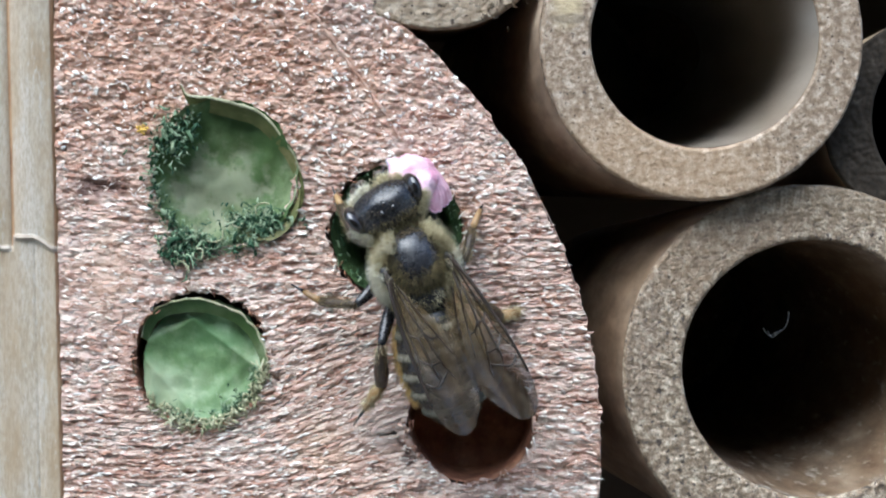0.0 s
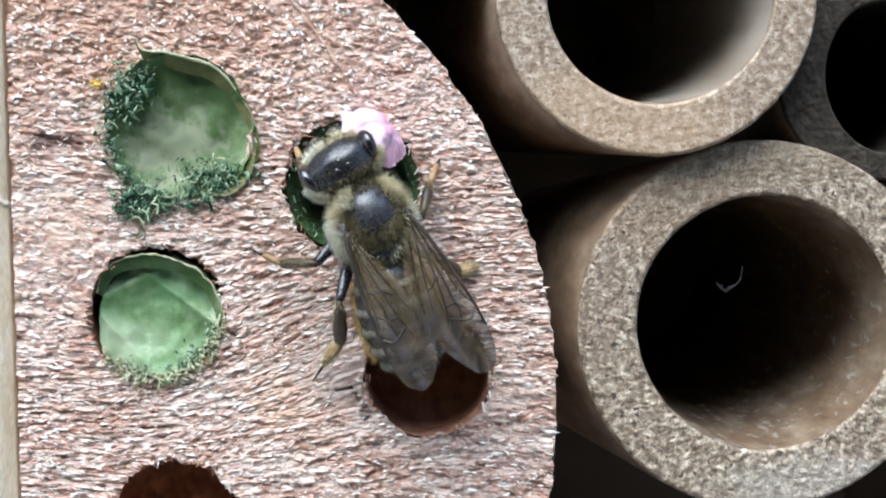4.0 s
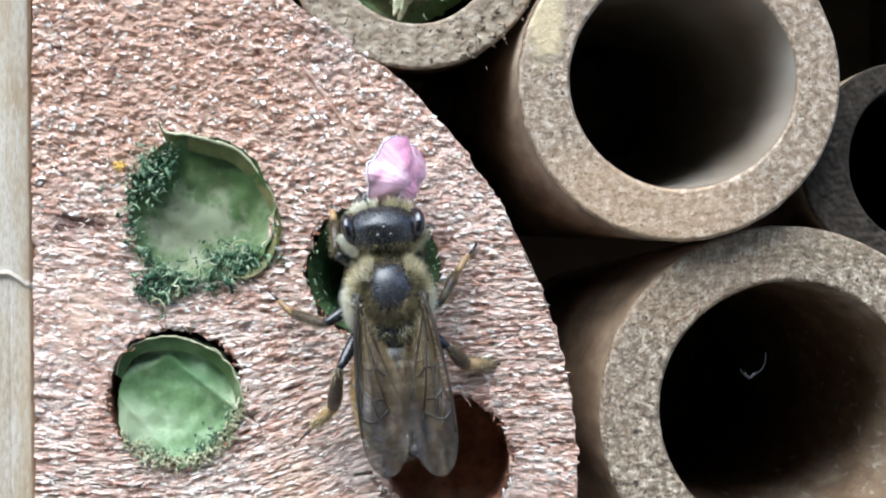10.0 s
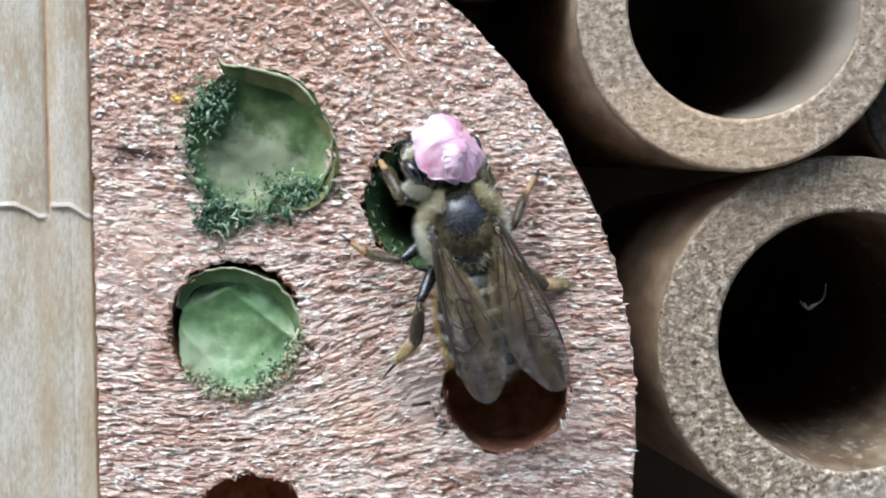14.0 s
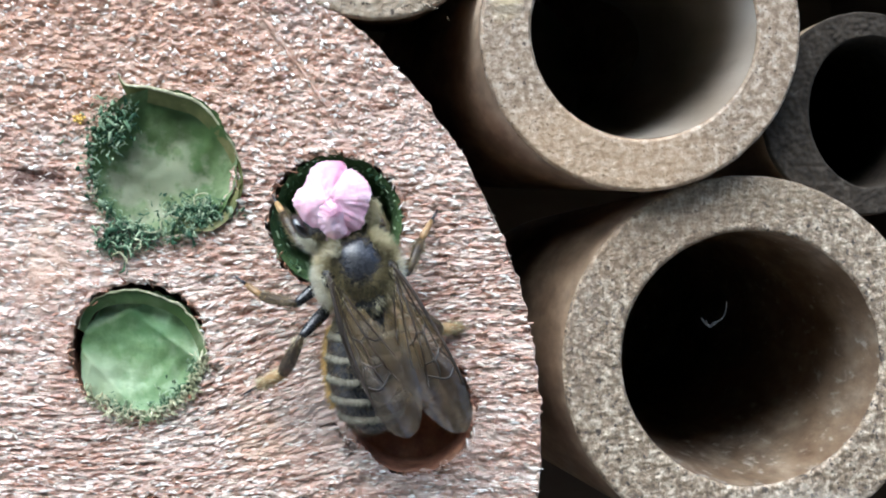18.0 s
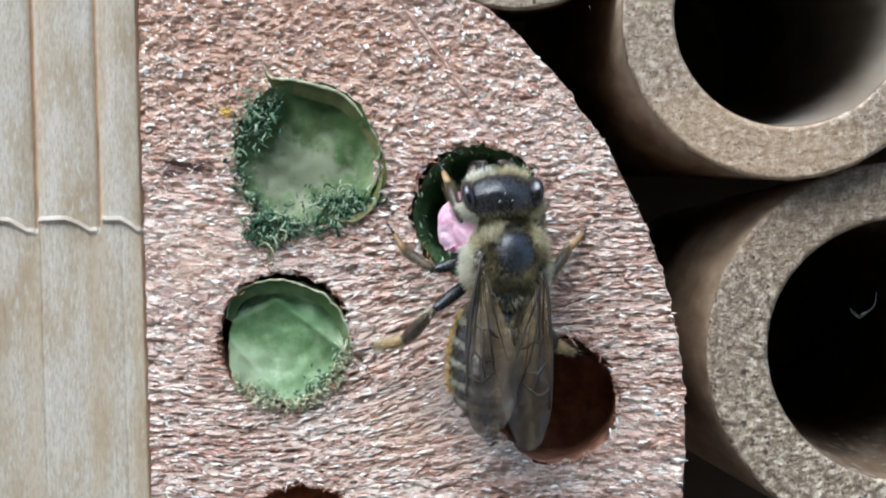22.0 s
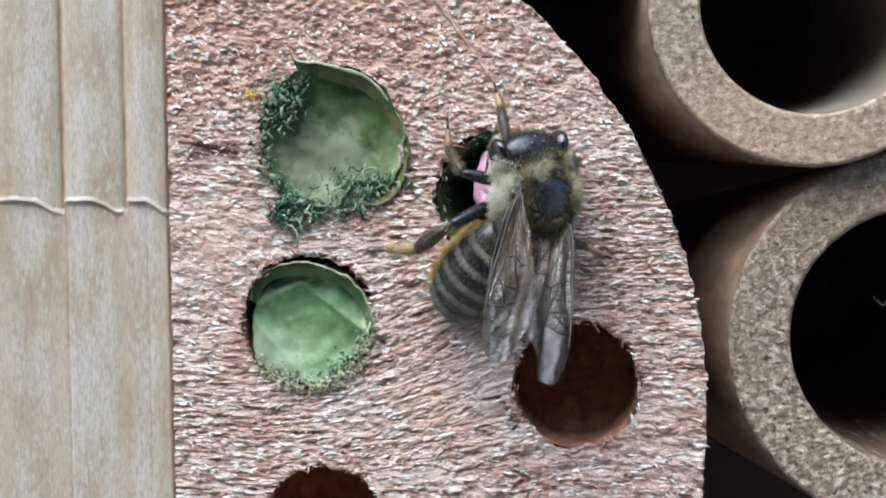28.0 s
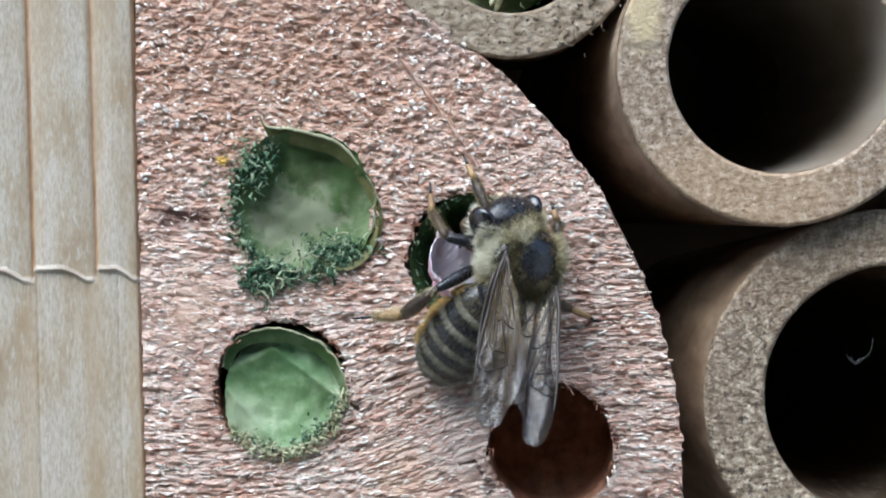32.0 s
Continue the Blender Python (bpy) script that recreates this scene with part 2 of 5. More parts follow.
LEAF_BRIGHT = material("fresh_leaf", [(0.3, (0.09, 0.16, 0.062)), (0.5, (0.175, 0.265, 0.12)), (0.7, (0.32, 0.395, 0.24))], scale=0.6, rough=(0.4, 0.6), bump=0.7, bump_scale=3.2,
                       bump_dist=0.06, fine=(0.09, 0.17, 0.05), fine_scale=1.9, fine_amount=0.45, sss=0.1, spec=0.3)
stain_or_shade(LEAF_BRIGHT, (-2.2, -1.4), (1.6, 1.6), (0.44, 0.50, 0.33), 0.6, 0.6, 0.6)
stain_or_shade(LEAF_BRIGHT, (0.7, 1.5), (2.0, 1.0), (0.06, 0.14, 0.05), 0.55, 0.6, 0.6)
LEAF_EDGE = material("dry_leaf_edge", [(0.3, (0.06, 0.075, 0.02)), (0.5, (0.125, 0.13, 0.042)), (0.7, (0.25, 0.21, 0.09))], scale=0.6, rough=(0.5, 0.7), bump=0.5, bump_scale=3, fine=(0.10, 0.11, 0.03), fine_scale=1.6, fine_amount=0.6, spec=0.3)
LINING = material("leaf_lining", [(0.3, (0.022, 0.045, 0.012)), (0.5, (0.06, 0.105, 0.032)), (0.75, (0.17, 0.235, 0.09))], scale=1.6, rough=(0.5, 0.7), bump=0.9, bump_scale=3, fine=(0.03, 0.06, 0.015), fine_scale=2.6, fine_amount=0.6)
PULP = material("chewed_leaf", [(0.3, (0.03, 0.072, 0.036)), (0.5, (0.085, 0.155, 0.08)), (0.75, (0.33, 0.41, 0.26))], scale=1.0, rough=(0.5, 0.75), bump=0.3, island=0.8, spec=0.25)
PULP_PALE = material("pale_plug", [(0.3, (0.24, 0.25, 0.12)), (0.55, (0.50, 0.49, 0.31)), (0.75, (0.70, 0.68, 0.50))], scale=1.1, rough=(0.5, 0.8), bump=1.0, bump_scale=3.5, bump_dist=0.16, fine=(0.16, 0.15, 0.07), fine_scale=3.0, fine_amount=0.4)
POLLEN = material("pollen_grain", [(0.3, (0.6, 0.36, 0.06)), (0.7, (0.75, 0.52, 0.12))], scale=2, bump=0)
PETAL = material("pink_petal", [(0.3, (0.53, 0.21, 0.32)), (0.48, (0.67, 0.36, 0.46)), (0.66, (0.76, 0.51, 0.60))], scale=0.55, rough=(0.25, 0.45), bump=0.6, bump_scale=2.4, bump_dist=0.12,
                 sss=0.25, fine=(0.82, 0.64, 0.71), fine_scale=1.0, fine_amount=0.4)
PETAL_BACK = material("pale_petal_back", [(0.3, (0.62, 0.48, 0.58)), (0.5, (0.74, 0.66, 0.73)), (0.7, (0.84, 0.80, 0.86))], scale=0.55, rough=(0.25, 0.45), bump=0.4, bump_scale=2.4, bump_dist=0.1, sss=0.25)
CHITIN = material("black_chitin", [(0.3, (0.008, 0.008, 0.011)), (0.7, (0.026, 0.025, 0.027))], scale=2, rough=(0.2, 0.34), bump=0.4, bump_scale=9, bump_dist=0.03, spec=0.55)
CHITIN_BROWN = material("brown_chitin", [(0.3, (0.018, 0.011, 0.007)), (0.7, (0.07, 0.042, 0.02))], scale=1, rough=(0.3, 0.5), bump=0.3, bump_scale=8, bump_dist=0.02)
TARSUS = material("amber_chitin", [(0.3, (0.15, 0.08, 0.028)), (0.7, (0.42, 0.265, 0.11))], scale=1.2, rough=(0.35, 0.55), bump=0.2, bump_scale=8, bump_dist=0.02)
EYE = material("compound_eye", [(0.3, (0.006, 0.005, 0.006)), (0.7, (0.03, 0.022, 0.02))], scale=1.5, rough=(0.12, 0.2), bump=0, coat=0.5)
HAIR_GOLD = material("golden_hair", [(0.3, (0.06, 0.045, 0.016)), (0.5, (0.16, 0.125, 0.05)), (0.7, (0.34, 0.28, 0.13))], scale=0.8, rough=(0.4, 0.6), bump=0, island=0.5)
HAIR_BUFF = material("buff_hair", [(0.3, (0.22, 0.175, 0.08)), (0.5, (0.44, 0.375, 0.20)), (0.7, (0.70, 0.63, 0.41))], scale=0.8, rough=(0.4, 0.6), bump=0, island=0.5)
HAIR_PALE = material("pale_hair", [(0.3, (0.66, 0.62, 0.45)), (0.7, (0.90, 0.88, 0.76))], scale=0.8, rough=(0.4, 0.6), bump=0, island=0.4)
HAIR_DARK = material("brown_hair", [(0.3, (0.05, 0.038, 0.018)), (0.7, (0.17, 0.125, 0.06))], scale=0.8, rough=(0.4, 0.6), bump=0, island=0.5)
SCOPA = material("orange_hair", [(0.3, (0.42, 0.25, 0.06)), (0.7, (0.76, 0.54, 0.20))], scale=0.8, rough=(0.4, 0.6), bump=0, island=0.4)
VEIN_WING = material("wing_vein", [(0.3, (0.012, 0.008, 0.005)), (0.7, (0.045, 0.03, 0.02))], scale=0.5, rough=(0.3, 0.5), bump=0)
WING = material("smoky_wing", [(0.3, (0.014, 0.010, 0.006)), (0.5, (0.045, 0.032, 0.02)), (0.7, (0.13, 0.095, 0.06))], scale=1.1, stretch=(1.9, 0.4, 1), rough=(0.12, 0.3), bump=1.0, bump_scale=1.6, bump_dist=0.2, spec=0.8)


def wing_film(m):
    """Clear amber film near the wing's root, smoky towards its tip."""
    n, l = m.node_tree.nodes, m.node_tree.links
    tc, sep, fr, ns, ad = n.new("ShaderNodeTexCoord"), n.new("ShaderNodeSeparateXYZ"), n.new("ShaderNodeMapRange"), n.new("ShaderNodeTexNoise"), n.new("ShaderNodeMath")
    l.new(tc.outputs["Object"], sep.inputs[0])
    l.new(tc.outputs["Object"], ns.inputs["Vector"])
    ns.inputs["Scale"].default_value = 900
    ad.operation = "MULTIPLY_ADD"
    l.new(ns.outputs["Fac"], ad.inputs[0])
    ad.inputs[1].default_value = 0.0016
    l.new(sep.outputs["Y"], ad.inputs[2])
    fr.inputs["From Min"].default_value, fr.inputs["From Max"].default_value = -0.0015, -0.0058
    fr.inputs["To Min"].default_value, fr.inputs["To Max"].default_value = 0.44, 0.76
    l.new(ad.outputs[0], fr.inputs[0])
    l.new(fr.outputs[0], n["Principled BSDF"].inputs["Alpha"])
    root, mx = n.new("ShaderNodeMapRange"), n.new("ShaderNodeMix")
    root.inputs["From Min"].default_value, root.inputs["From Max"].default_value = -0.0004, -0.0042
    root.inputs["To Min"].default_value, root.inputs["To Max"].default_value = 0.75, 0.0
    l.new(ad.outputs[0], root.inputs[0])
    mx.data_type = "RGBA"
    sock = n["Principled BSDF"].inputs["Base Color"]
    l.new(root.outputs[0], mx.inputs[0])
    l.new(sock.links[0].from_socket, mx.inputs[6])
    mx.inputs[7].default_value = (0.30, 0.21, 0.095, 1)
    l.new(mx.outputs[2], sock)


wing_film(WING)
WEB = material("spider_silk", [(0.3, (0.03, 0.03, 0.03)), (0.7, (0.09, 0.09, 0.09))], scale=1, bump=0, alpha=0.45)
FRAME = material("box_wood", [(0.3, (0.07, 0.045, 0.03)), (0.6, (0.14, 0.10, 0.07))], scale=0.08, stretch=(0.3, 1, 1), rough=(0.6, 0.8), bump=0.3, bump_scale=0.6)
PLASTER = material("house_wall", [(0.3, (0.35, 0.33, 0.3)), (0.7, (0.5, 0.48, 0.44))], scale=0.02, rough=(0.7, 0.9), bump=0.3, bump_scale=0.3, bump_dist=1.0)
# colour of the added light-blocking screen in front
FRONT_SCREEN = material("dark_green_screen", [(0.3, (0.015, 0.03, 0.01)), (0.7, (0.06, 0.09, 0.03))], scale=0.02, rough=(0.6, 0.9), bump=0.8, bump_scale=0.05, bump_dist=20)
HAIR_BAND = material("band_hair", [(0.3, (0.20, 0.185, 0.13)), (0.7, (0.46, 0.43, 0.34))], scale=0.8, rough=(0.4, 0.6), bump=0, island=0.5)
GRASS = material("paving", [(0.3, (0.24, 0.23, 0.215)), (0.7, (0.38, 0.37, 0.345))], scale=0.004, rough=(0.8, 0.9), bump=0.5, bump_scale=0.03, bump_dist=10)


# ---- mesh helpers (vertices in millimetres) ----
def mesh(name, verts, faces, mats, smooth=True, index=None):
    me = bpy.data.meshes.new(name)
    v = np.asarray(verts, dtype=float) * MM
    me.from_pydata(v.tolist(), [], [tuple(int(i) for i in f) for f in faces])
    for m in (mats if isinstance(mats, (list, tuple)) else [mats]):
        me.materials.append(m)
    me.polygons.foreach_set("use_smooth", [smooth] * len(me.polygons))
    if index is not None:
        me.polygons.foreach_set("material_index", index)
    me.update()
    return me


def part(name, data, parent=None, label="", m=None):
    ob = new(name, data)
    if parent is not None:
        ob.parent = parent
    if m is not None:
        ob.matrix_basis = m
    return tagged(ob, label)


def thing(name, label, category, m=None, group="", kind=""):
    ob = new(name)
    ob.empty_display_size = 0.002
    if m is not None:
        ob.matrix_basis = m
    return tagged(ob, label, category, group, kind)


def mmloc(x, y, z, rx=0, ry=0, rz=0):
    return pose(x * MM, y * MM, z * MM, rx, ry, rz)


def grid_faces(rows, cols, wrap=False):
    f = []
    for i in range(rows - 1):
        for j in range(cols if wrap else cols - 1):
            k = (j + 1) % cols
            f.append((i * cols + j, i * cols + k, (i + 1) * cols + k, (i + 1) * cols + j))
    return f


def ellipsoid(radii, rows=20, cols=32, rough=0.0, seed=0.0):
    v = []
    for i in range(rows):
        a = math.pi * i / (rows - 1)
        for j in range(cols):
            b = 2 * math.pi * j / cols
            d = Vector((math.sin(a) * math.cos(b), math.cos(a), math.sin(a) * math.sin(b)))
            k = 1 + rough * noise.noise(d * 2.2 + Vector((seed, 0, 0)))
            v.append((d.x * radii[0] * k, d.y * radii[1] * k, d.z * radii[2] * k))
    return v, grid_faces(rows, cols, True)


def tube(points, radii, sides=8, closed_ends=True):
    """A tapered tube along points."""
    pts = [Vector(p) for p in points]
    v, f = [], []
    for i, p in enumerate(pts):
        d = (pts[min(i + 1, len(pts) - 1)] - pts[max(i - 1, 0)]).normalized()
        a = d.orthogonal().normalized() if i == 0 else (a - d * a.dot(d)).normalized()
        c = d.cross(a)
        r = radii[i] if isinstance(radii, (list, tuple)) else radii
        for j in range(sides):
            t = 2 * math.pi * j / sides
            v.append(tuple(p + (a * math.cos(t) + c * math.sin(t)) * r))
    f = grid_faces(len(pts), sides, True)
    if closed_ends:
        f.append(tuple(range(sides - 1, -1, -1)))
        f.append(tuple(range((len(pts) - 1) * sides, len(pts) * sides)))
    return v, f


def merge(pieces):
    v, f = [], []
    for pv, pf in pieces:
        o = len(v)
        v += [tuple(p) for p in pv]
        f += [tuple(i + o for i in q) for q in pf]
    return v, f


def smooth_path(points, steps=6):
    pts = [Vector(p) for p in points]
    out = []
    for i in range(len(pts) - 1):
        p0, p1, p2, p3 = pts[max(i - 1, 0)], pts[i], pts[i + 1], pts[min(i + 2, len(pts) - 1)]
        for k in range(steps):
            t = k / steps
            out.append(0.5 * (2 * p1 + (p2 - p0) * t + (2 * p0 - 5 * p1 + 4 * p2 - p3) * t * t + (3 * p1 - p0 - 3 * p2 + p3) * t ** 3))
    return out + [pts[-1]]


def hairs(spots, length, width=0.035, spread=0.35, droop=(0, 0, 0), seed=1):
    """Thin curved hairs on (point, normal) spots."""
    rs = np.random.RandomState(seed)
    p = np.array([tuple(q) for q, _ in spots], float)
    nrm = np.array([tuple(q) for _, q in spots], float)
    nrm /= np.linalg.norm(nrm, axis=1)[:, None]
    n, dr = len(p), np.array(droop, float)
    unit = lambda q: q / np.maximum(np.linalg.norm(q, axis=1), 1e-9)[:, None]
    ln = length * rs.uniform(0.5, 1.2, (n, 1))
    d = unit(nrm + dr + rs.normal(0, spread, (n, 3)))
    a = unit(np.cross(d, rs.normal(0, 1, (n, 3))))
    c = np.cross(d, a)
    mid = p + d * ln * 0.55
    tip = mid + unit(d + dr * 0.7 + rs.normal(0, 0.25, (n, 3))) * ln * 0.5
    v = np.empty((n, 7, 3))
    for j in range(3):
        o = a * math.cos(2.094 * j) + c * math.sin(2.094 * j)
        v[:, j], v[:, 3 + j] = p - d * 0.05 + o * width, mid + o * width * 0.7
    v[:, 6] = tip
    o = np.arange(n)[:, None, None] * 7
    f = [tuple(q) for q in (o + np.array([(0, 1, 4, 3), (1, 2, 5, 4), (2, 0, 3, 5)])[None]).reshape(-1, 4).tolist()]
    f += [tuple(q) for q in (o + np.array([(3, 4, 6), (4, 5, 6), (5, 3, 6)])[None]).reshape(-1, 3).tolist()]
    return v.reshape(-1, 3), f


def bits(n, place, size, seed=3):
    """Small curled shreds; place(rnd) gives a point in millimetres."""
    rnd = random.Random(seed)
    pieces = []
    for _ in range(n):
        p = Vector(place(rnd))
        s = size * rnd.uniform(0.4, 1.3)
        d = Vector((rnd.gauss(0, 1), rnd.gauss(0, 0.6), rnd.gauss(0, 1))).normalized()
        e = Vector((rnd.gauss(0, 1), rnd.gauss(0, 0.6), rnd.gauss(0, 1))).normalized()
        w = s * rnd.uniform(0.16, 0.45)
        pieces.append(tube([p - d * s, p + e * s * 0.5, p + d * s * 0.8 + e * s * 0.2], [w * 0.5, w, w * 0.3], 4))
    return merge(pieces)


# ---- setting: ground, house wall behind, and the open box that holds the stalks ----
def box(name, lo, hi, mat, parent=None, label="", bevel=0.0):
    bm = bmesh.new()
    bmesh.ops.create_cube(bm, size=1)
    for v in bm.verts:
        v.co = Vector([(l + h) / 2 + c * (h - l) for l, h, c in zip(lo, hi, v.co)]) * MM
    if bevel:
        bmesh.ops.bevel(bm, geom=bm.edges[:], offset=bevel * MM, segments=2, affect="EDGES")
    me = bpy.data.meshes.new(name)
    bm.to_mesh(me)
    bm.free()
    me.materials.append(mat)
    return part(name, me, parent, label)


tagged(box("ground", (-300000, -300000, -340), (300000, 300000, -300), GRASS), "pale stone paving below the insect hotel", "ground", kind="structure")
tagged(box("wall_back", (-330, 108, -300), (330, 150, 300), PLASTER), "plain rendered wall behind the hotel", "wall", kind="structure")
# the front one is an unseen block added to hold back low frontal light
tagged(box("front_screen", (-460, -410, -300), (460, -360, 270), FRONT_SCREEN, bevel=12), "unseen dark green block added to hold back frontal light", "hedge", kind="structure")
hotel = thing("hotel_box", "open wooden box of an insect hotel holding cut stalks", "insect hotel", kind="structure")
box("side_board", (-62, 0.5, -62), (-50, 100, 62), FRAME, hotel, bevel=0.8)
box("side_board", (50, 0.5, -62), (62, 100, 62), FRAME, hotel, bevel=0.8)
box("top_board", (-50, 0.5, 50), (50, 100, 62), FRAME, hotel, bevel=0.8)
box("bottom_board", (-50, 0.5, -62), (50, 100, -50), FRAME, hotel, bevel=0.8)
box("back_board", (-62, 100, -62), (62, 108, 62), FRAME, hotel)

# ---- the drilled half log ----
LOG_C, LOG_RU, LOG_RV = (77, 800), 988 / 38, 988 / 38
BORES = {"capped": (396, 310, 3.3), "plugged": (356, 634, 3.12), "busy": (701, 410, 3.15), "empty": (835, 742, 2.95), "lower": (386, 1012, 3.08)}


def mm(u, v):
    return (u - 784) / 38, (441 - v) / 38


def grain_angle(x, z):
    """Degrees by which the saw marks rise to the right."""
    return -5 + 26 * np.exp(-((x + 5.5) / 7.5) ** 2 - ((z + 6.8) / 5.5) ** 2) + 6 * np.exp(-((x - 3) / 4) ** 2 - ((z + 3) / 4) ** 2)


def build_log():
    log = thing("drilled_log", "half round of reddish sawn hardwood with bored nesting holes", "log")
    cx, cz = mm(*LOG_C)
    step = 0.06
    left = lambda z: mm(95, 0)[0] + (mm(0, 0)[1] - z) * 0.0245
    xs = np.arange(mm(95, 0)[0], cx + LOG_RU + step, step)
    zs = np.arange(mm(0, 1180)[1], cz + LOG_RV + step, step)
    X, Z = np.meshgrid(xs, zs)
    # grain: short granules above, slanting fibres below
    slope = np.tan(np.radians(grain_angle(X, Z)))
    rise = np.cumsum(slope, axis=1) * step
    rise -= rise[:, [int(np.argmin(np.abs(xs + 5)))]]
    fx, fz = X, Z - rise
    fib = fbm(fx * 1.15 + 40, fz * 6.2 + 11, 3)
    gran = fbm(fx * 3.0 + 5, fz * 4.6 + 3, 3)
    mixv = np.clip((mm(0, 300)[1] - Z) / 5 + 0.5, 0.2, 1)
    Y = -(0.29 * (fib - 0.5) * mixv + 0.40 * (gran - 0.5) * (1 - 0.65 * mixv)) - 0.10 * (fbm(X * 0.35, Z * 0.35, 2) - 0.5)
    # open pores, longer towards the lower part
    Y += (0.10 + 0.06 * mixv) * np.clip(fbm(fx * 2.1 + 7, fz * 4.8 + 2, 2) - 0.60, 0, 0.2) / 0.2
    Y -= 0.20 * (fbm(fx * 1.4 + 21, fz * 1.8 + 8, 2) - 0.5) * (1 - 0.7 * mixv)
    Y += 0.03 * (np.random.RandomState(4).rand(*X.shape) - 0.5)
    # a torn hollow, and two patches rubbed smoother
    hollow = np.exp(-((X + 16.0) / 0.9) ** 2 - ((Z - 2.9 + 0.25 * (X + 16)) / 0.28) ** 2)
    rubbed = np.clip(np.exp(-((X + 15.6) / 2.0) ** 2 - ((Z + 1.2) / 2.6) ** 2) + np.exp(-((X + 3.0) / 3.6) ** 2 - ((Z + 8.4) / 1.8) ** 2), 0, 1)
    Y = Y * (1 - 0.6 * rubbed) + 0.30 * hollow
    # curved scratch across the upper part
    cr = [mm(u, v) for u, v in ((575, 60), (625, 120), (668, 180), (705, 240), (735, 300))]
    dist = np.full(X.shape, 9.0)
    for (x0, z0), (x1, z1) in zip(cr[:-1], cr[1:]):
        s = np.clip(((X - x0) * (x1 - x0) + (Z - z0) * (z1 - z0)) / ((x1 - x0) ** 2 + (z1 - z0) ** 2), 0, 1)
        dist = np.minimum(dist, np.hypot(X - x0 - s * (x1 - x0), Z - z0 - s * (z1 - z0)))
    flat = np.exp(-(dist / 0.28) ** 2)
    Y = Y * (1 - 0.75 * flat) + 0.06 * flat
    # short dark checks beside a hole
    for line in (((672, 772), (697, 767), (712, 787), (724, 803)), ((476, 664), (491, 673), (503, 690))):
        q = [mm(*p) for p in line]
        for (x0, z0), (x1, z1) in zip(q[:-1], q[1:]):
            s = np.clip(((X - x0) * (x1 - x0) + (Z - z0) * (z1 - z0)) / ((x1 - x0) ** 2 + (z1 - z0) ** 2), 0, 1)
            Y = Y + 0.22 * np.exp(-(np.hypot(X - x0 - s * (x1 - x0), Z - z0 - s * (z1 - z0)) / 0.07) ** 2)
    jag = (vnoise(X * 1.6 + 3, Z * 1.6) - 0.5)
    jag2 = (vnoise(X * 5 + 8, Z * 5) - 0.5)
    keep = np.ones_like(X, bool)
    # outer round
    rel = np.sqrt(((X - cx) / LOG_RU) ** 2 + ((Z - cz) / LOG_RV) ** 2)
    lim = 1 + (jag * 0.22 + jag2 * 0.10) / LOG_RU
    out = rel > lim
    k = lim / np.maximum(rel, 1e-6)
    near = out & (rel < lim + 1.6 * step / LOG_RU)
    X2, Z2 = np.where(near, cx + (X - cx) * k, X), np.where(near, cz + (Z - cz) * k, Z)
    Y = np.where(near, np.maximum(Y, 0) + 0.08, Y)
    keep &= ~(out & ~near)
    for bu, bv, r in BORES.values():
        bx, bz = mm(bu, bv)
        d = np.hypot(X - bx, Z - bz)
        rr = r + jag * 0.32 + jag2 * 0.20
        ins = d < rr
        nr = ins & (d > rr - 1.6 * step)
        q = rr / np.maximum(d, 1e-6)
        X2, Z2 = np.where(nr, bx + (X - bx) * q, X2), np.where(nr, bz + (Z - bz) * q, Z2)
        Y = np.where(nr, np.maximum(Y, 0) + 0.05, Y)
        lip = np.exp(-((d - rr - 0.12) / 0.16) ** 2)
        Y = Y - 0.07 * lip * (jag2 + 0.35)
        keep &= ~(ins & ~nr)
    keep &= X2 > left(Z2) - 0.12
    ids = -np.ones(X.shape, int)
    ids[keep] = np.arange(keep.sum())
    v = np.c_[X2[keep], Y[keep], Z2[keep]]
    a, b, c, d = ids[:-1, :-1], ids[:-1, 1:], ids[1:, 1:], ids[1:, :-1]
    ok = (a >= 0) & (b >= 0) & (c >= 0) & (d >= 0)
    part("end_grain", mesh("end_grain", v, np.c_[a[ok], b[ok], c[ok], d[ok]], WOOD, smooth=False), log, "rough saw-cut end grain with glints coloured in as pale flecks")
    low = []
    for i in range(40):
        z = mm(0, 1180)[1] + step - (mm(0, 1180)[1] - cz + LOG_RV) * i / 39
        half = LOG_RU * math.sqrt(max(0, 1 - ((z - cz) / LOG_RV) ** 2))
        for j in range(30):
            x0 = mm(95, 0)[0]
            low.append((x0 + (max(cx + half, x0 + 0.1) - x0) * j / 29, 0.05 * noise.noise(Vector((i, j, 0)) * 0.7), z))
    part("end_grain", mesh("end_grain", low, [q[::-1] for q in grid_faces(40, 30)], WOOD), log, "rough saw-cut end grain")
    # rounded flank
    ring = []
    n = 160
    for y, s in ((-0.02, 0.997), (0.5, 1.0), (8, 1.0), (90, 0.995)):
        for i in range(n):
            t = math.pi * (i / (n - 1) - 0.5)
            w = 1 + 0.004 * noise.noise(Vector((math.cos(t) * 3, math.sin(t) * 3, y * 0.05)))
            ring.append((max(cx + LOG_RU * s * w * math.cos(t), mm(104, 0)[0]), y, cz + LOG_RV * s * w * math.sin(t)))
    part("flank", mesh("flank", ring, grid_faces(4, n), WOOD), log, "rounded brown side of the log")
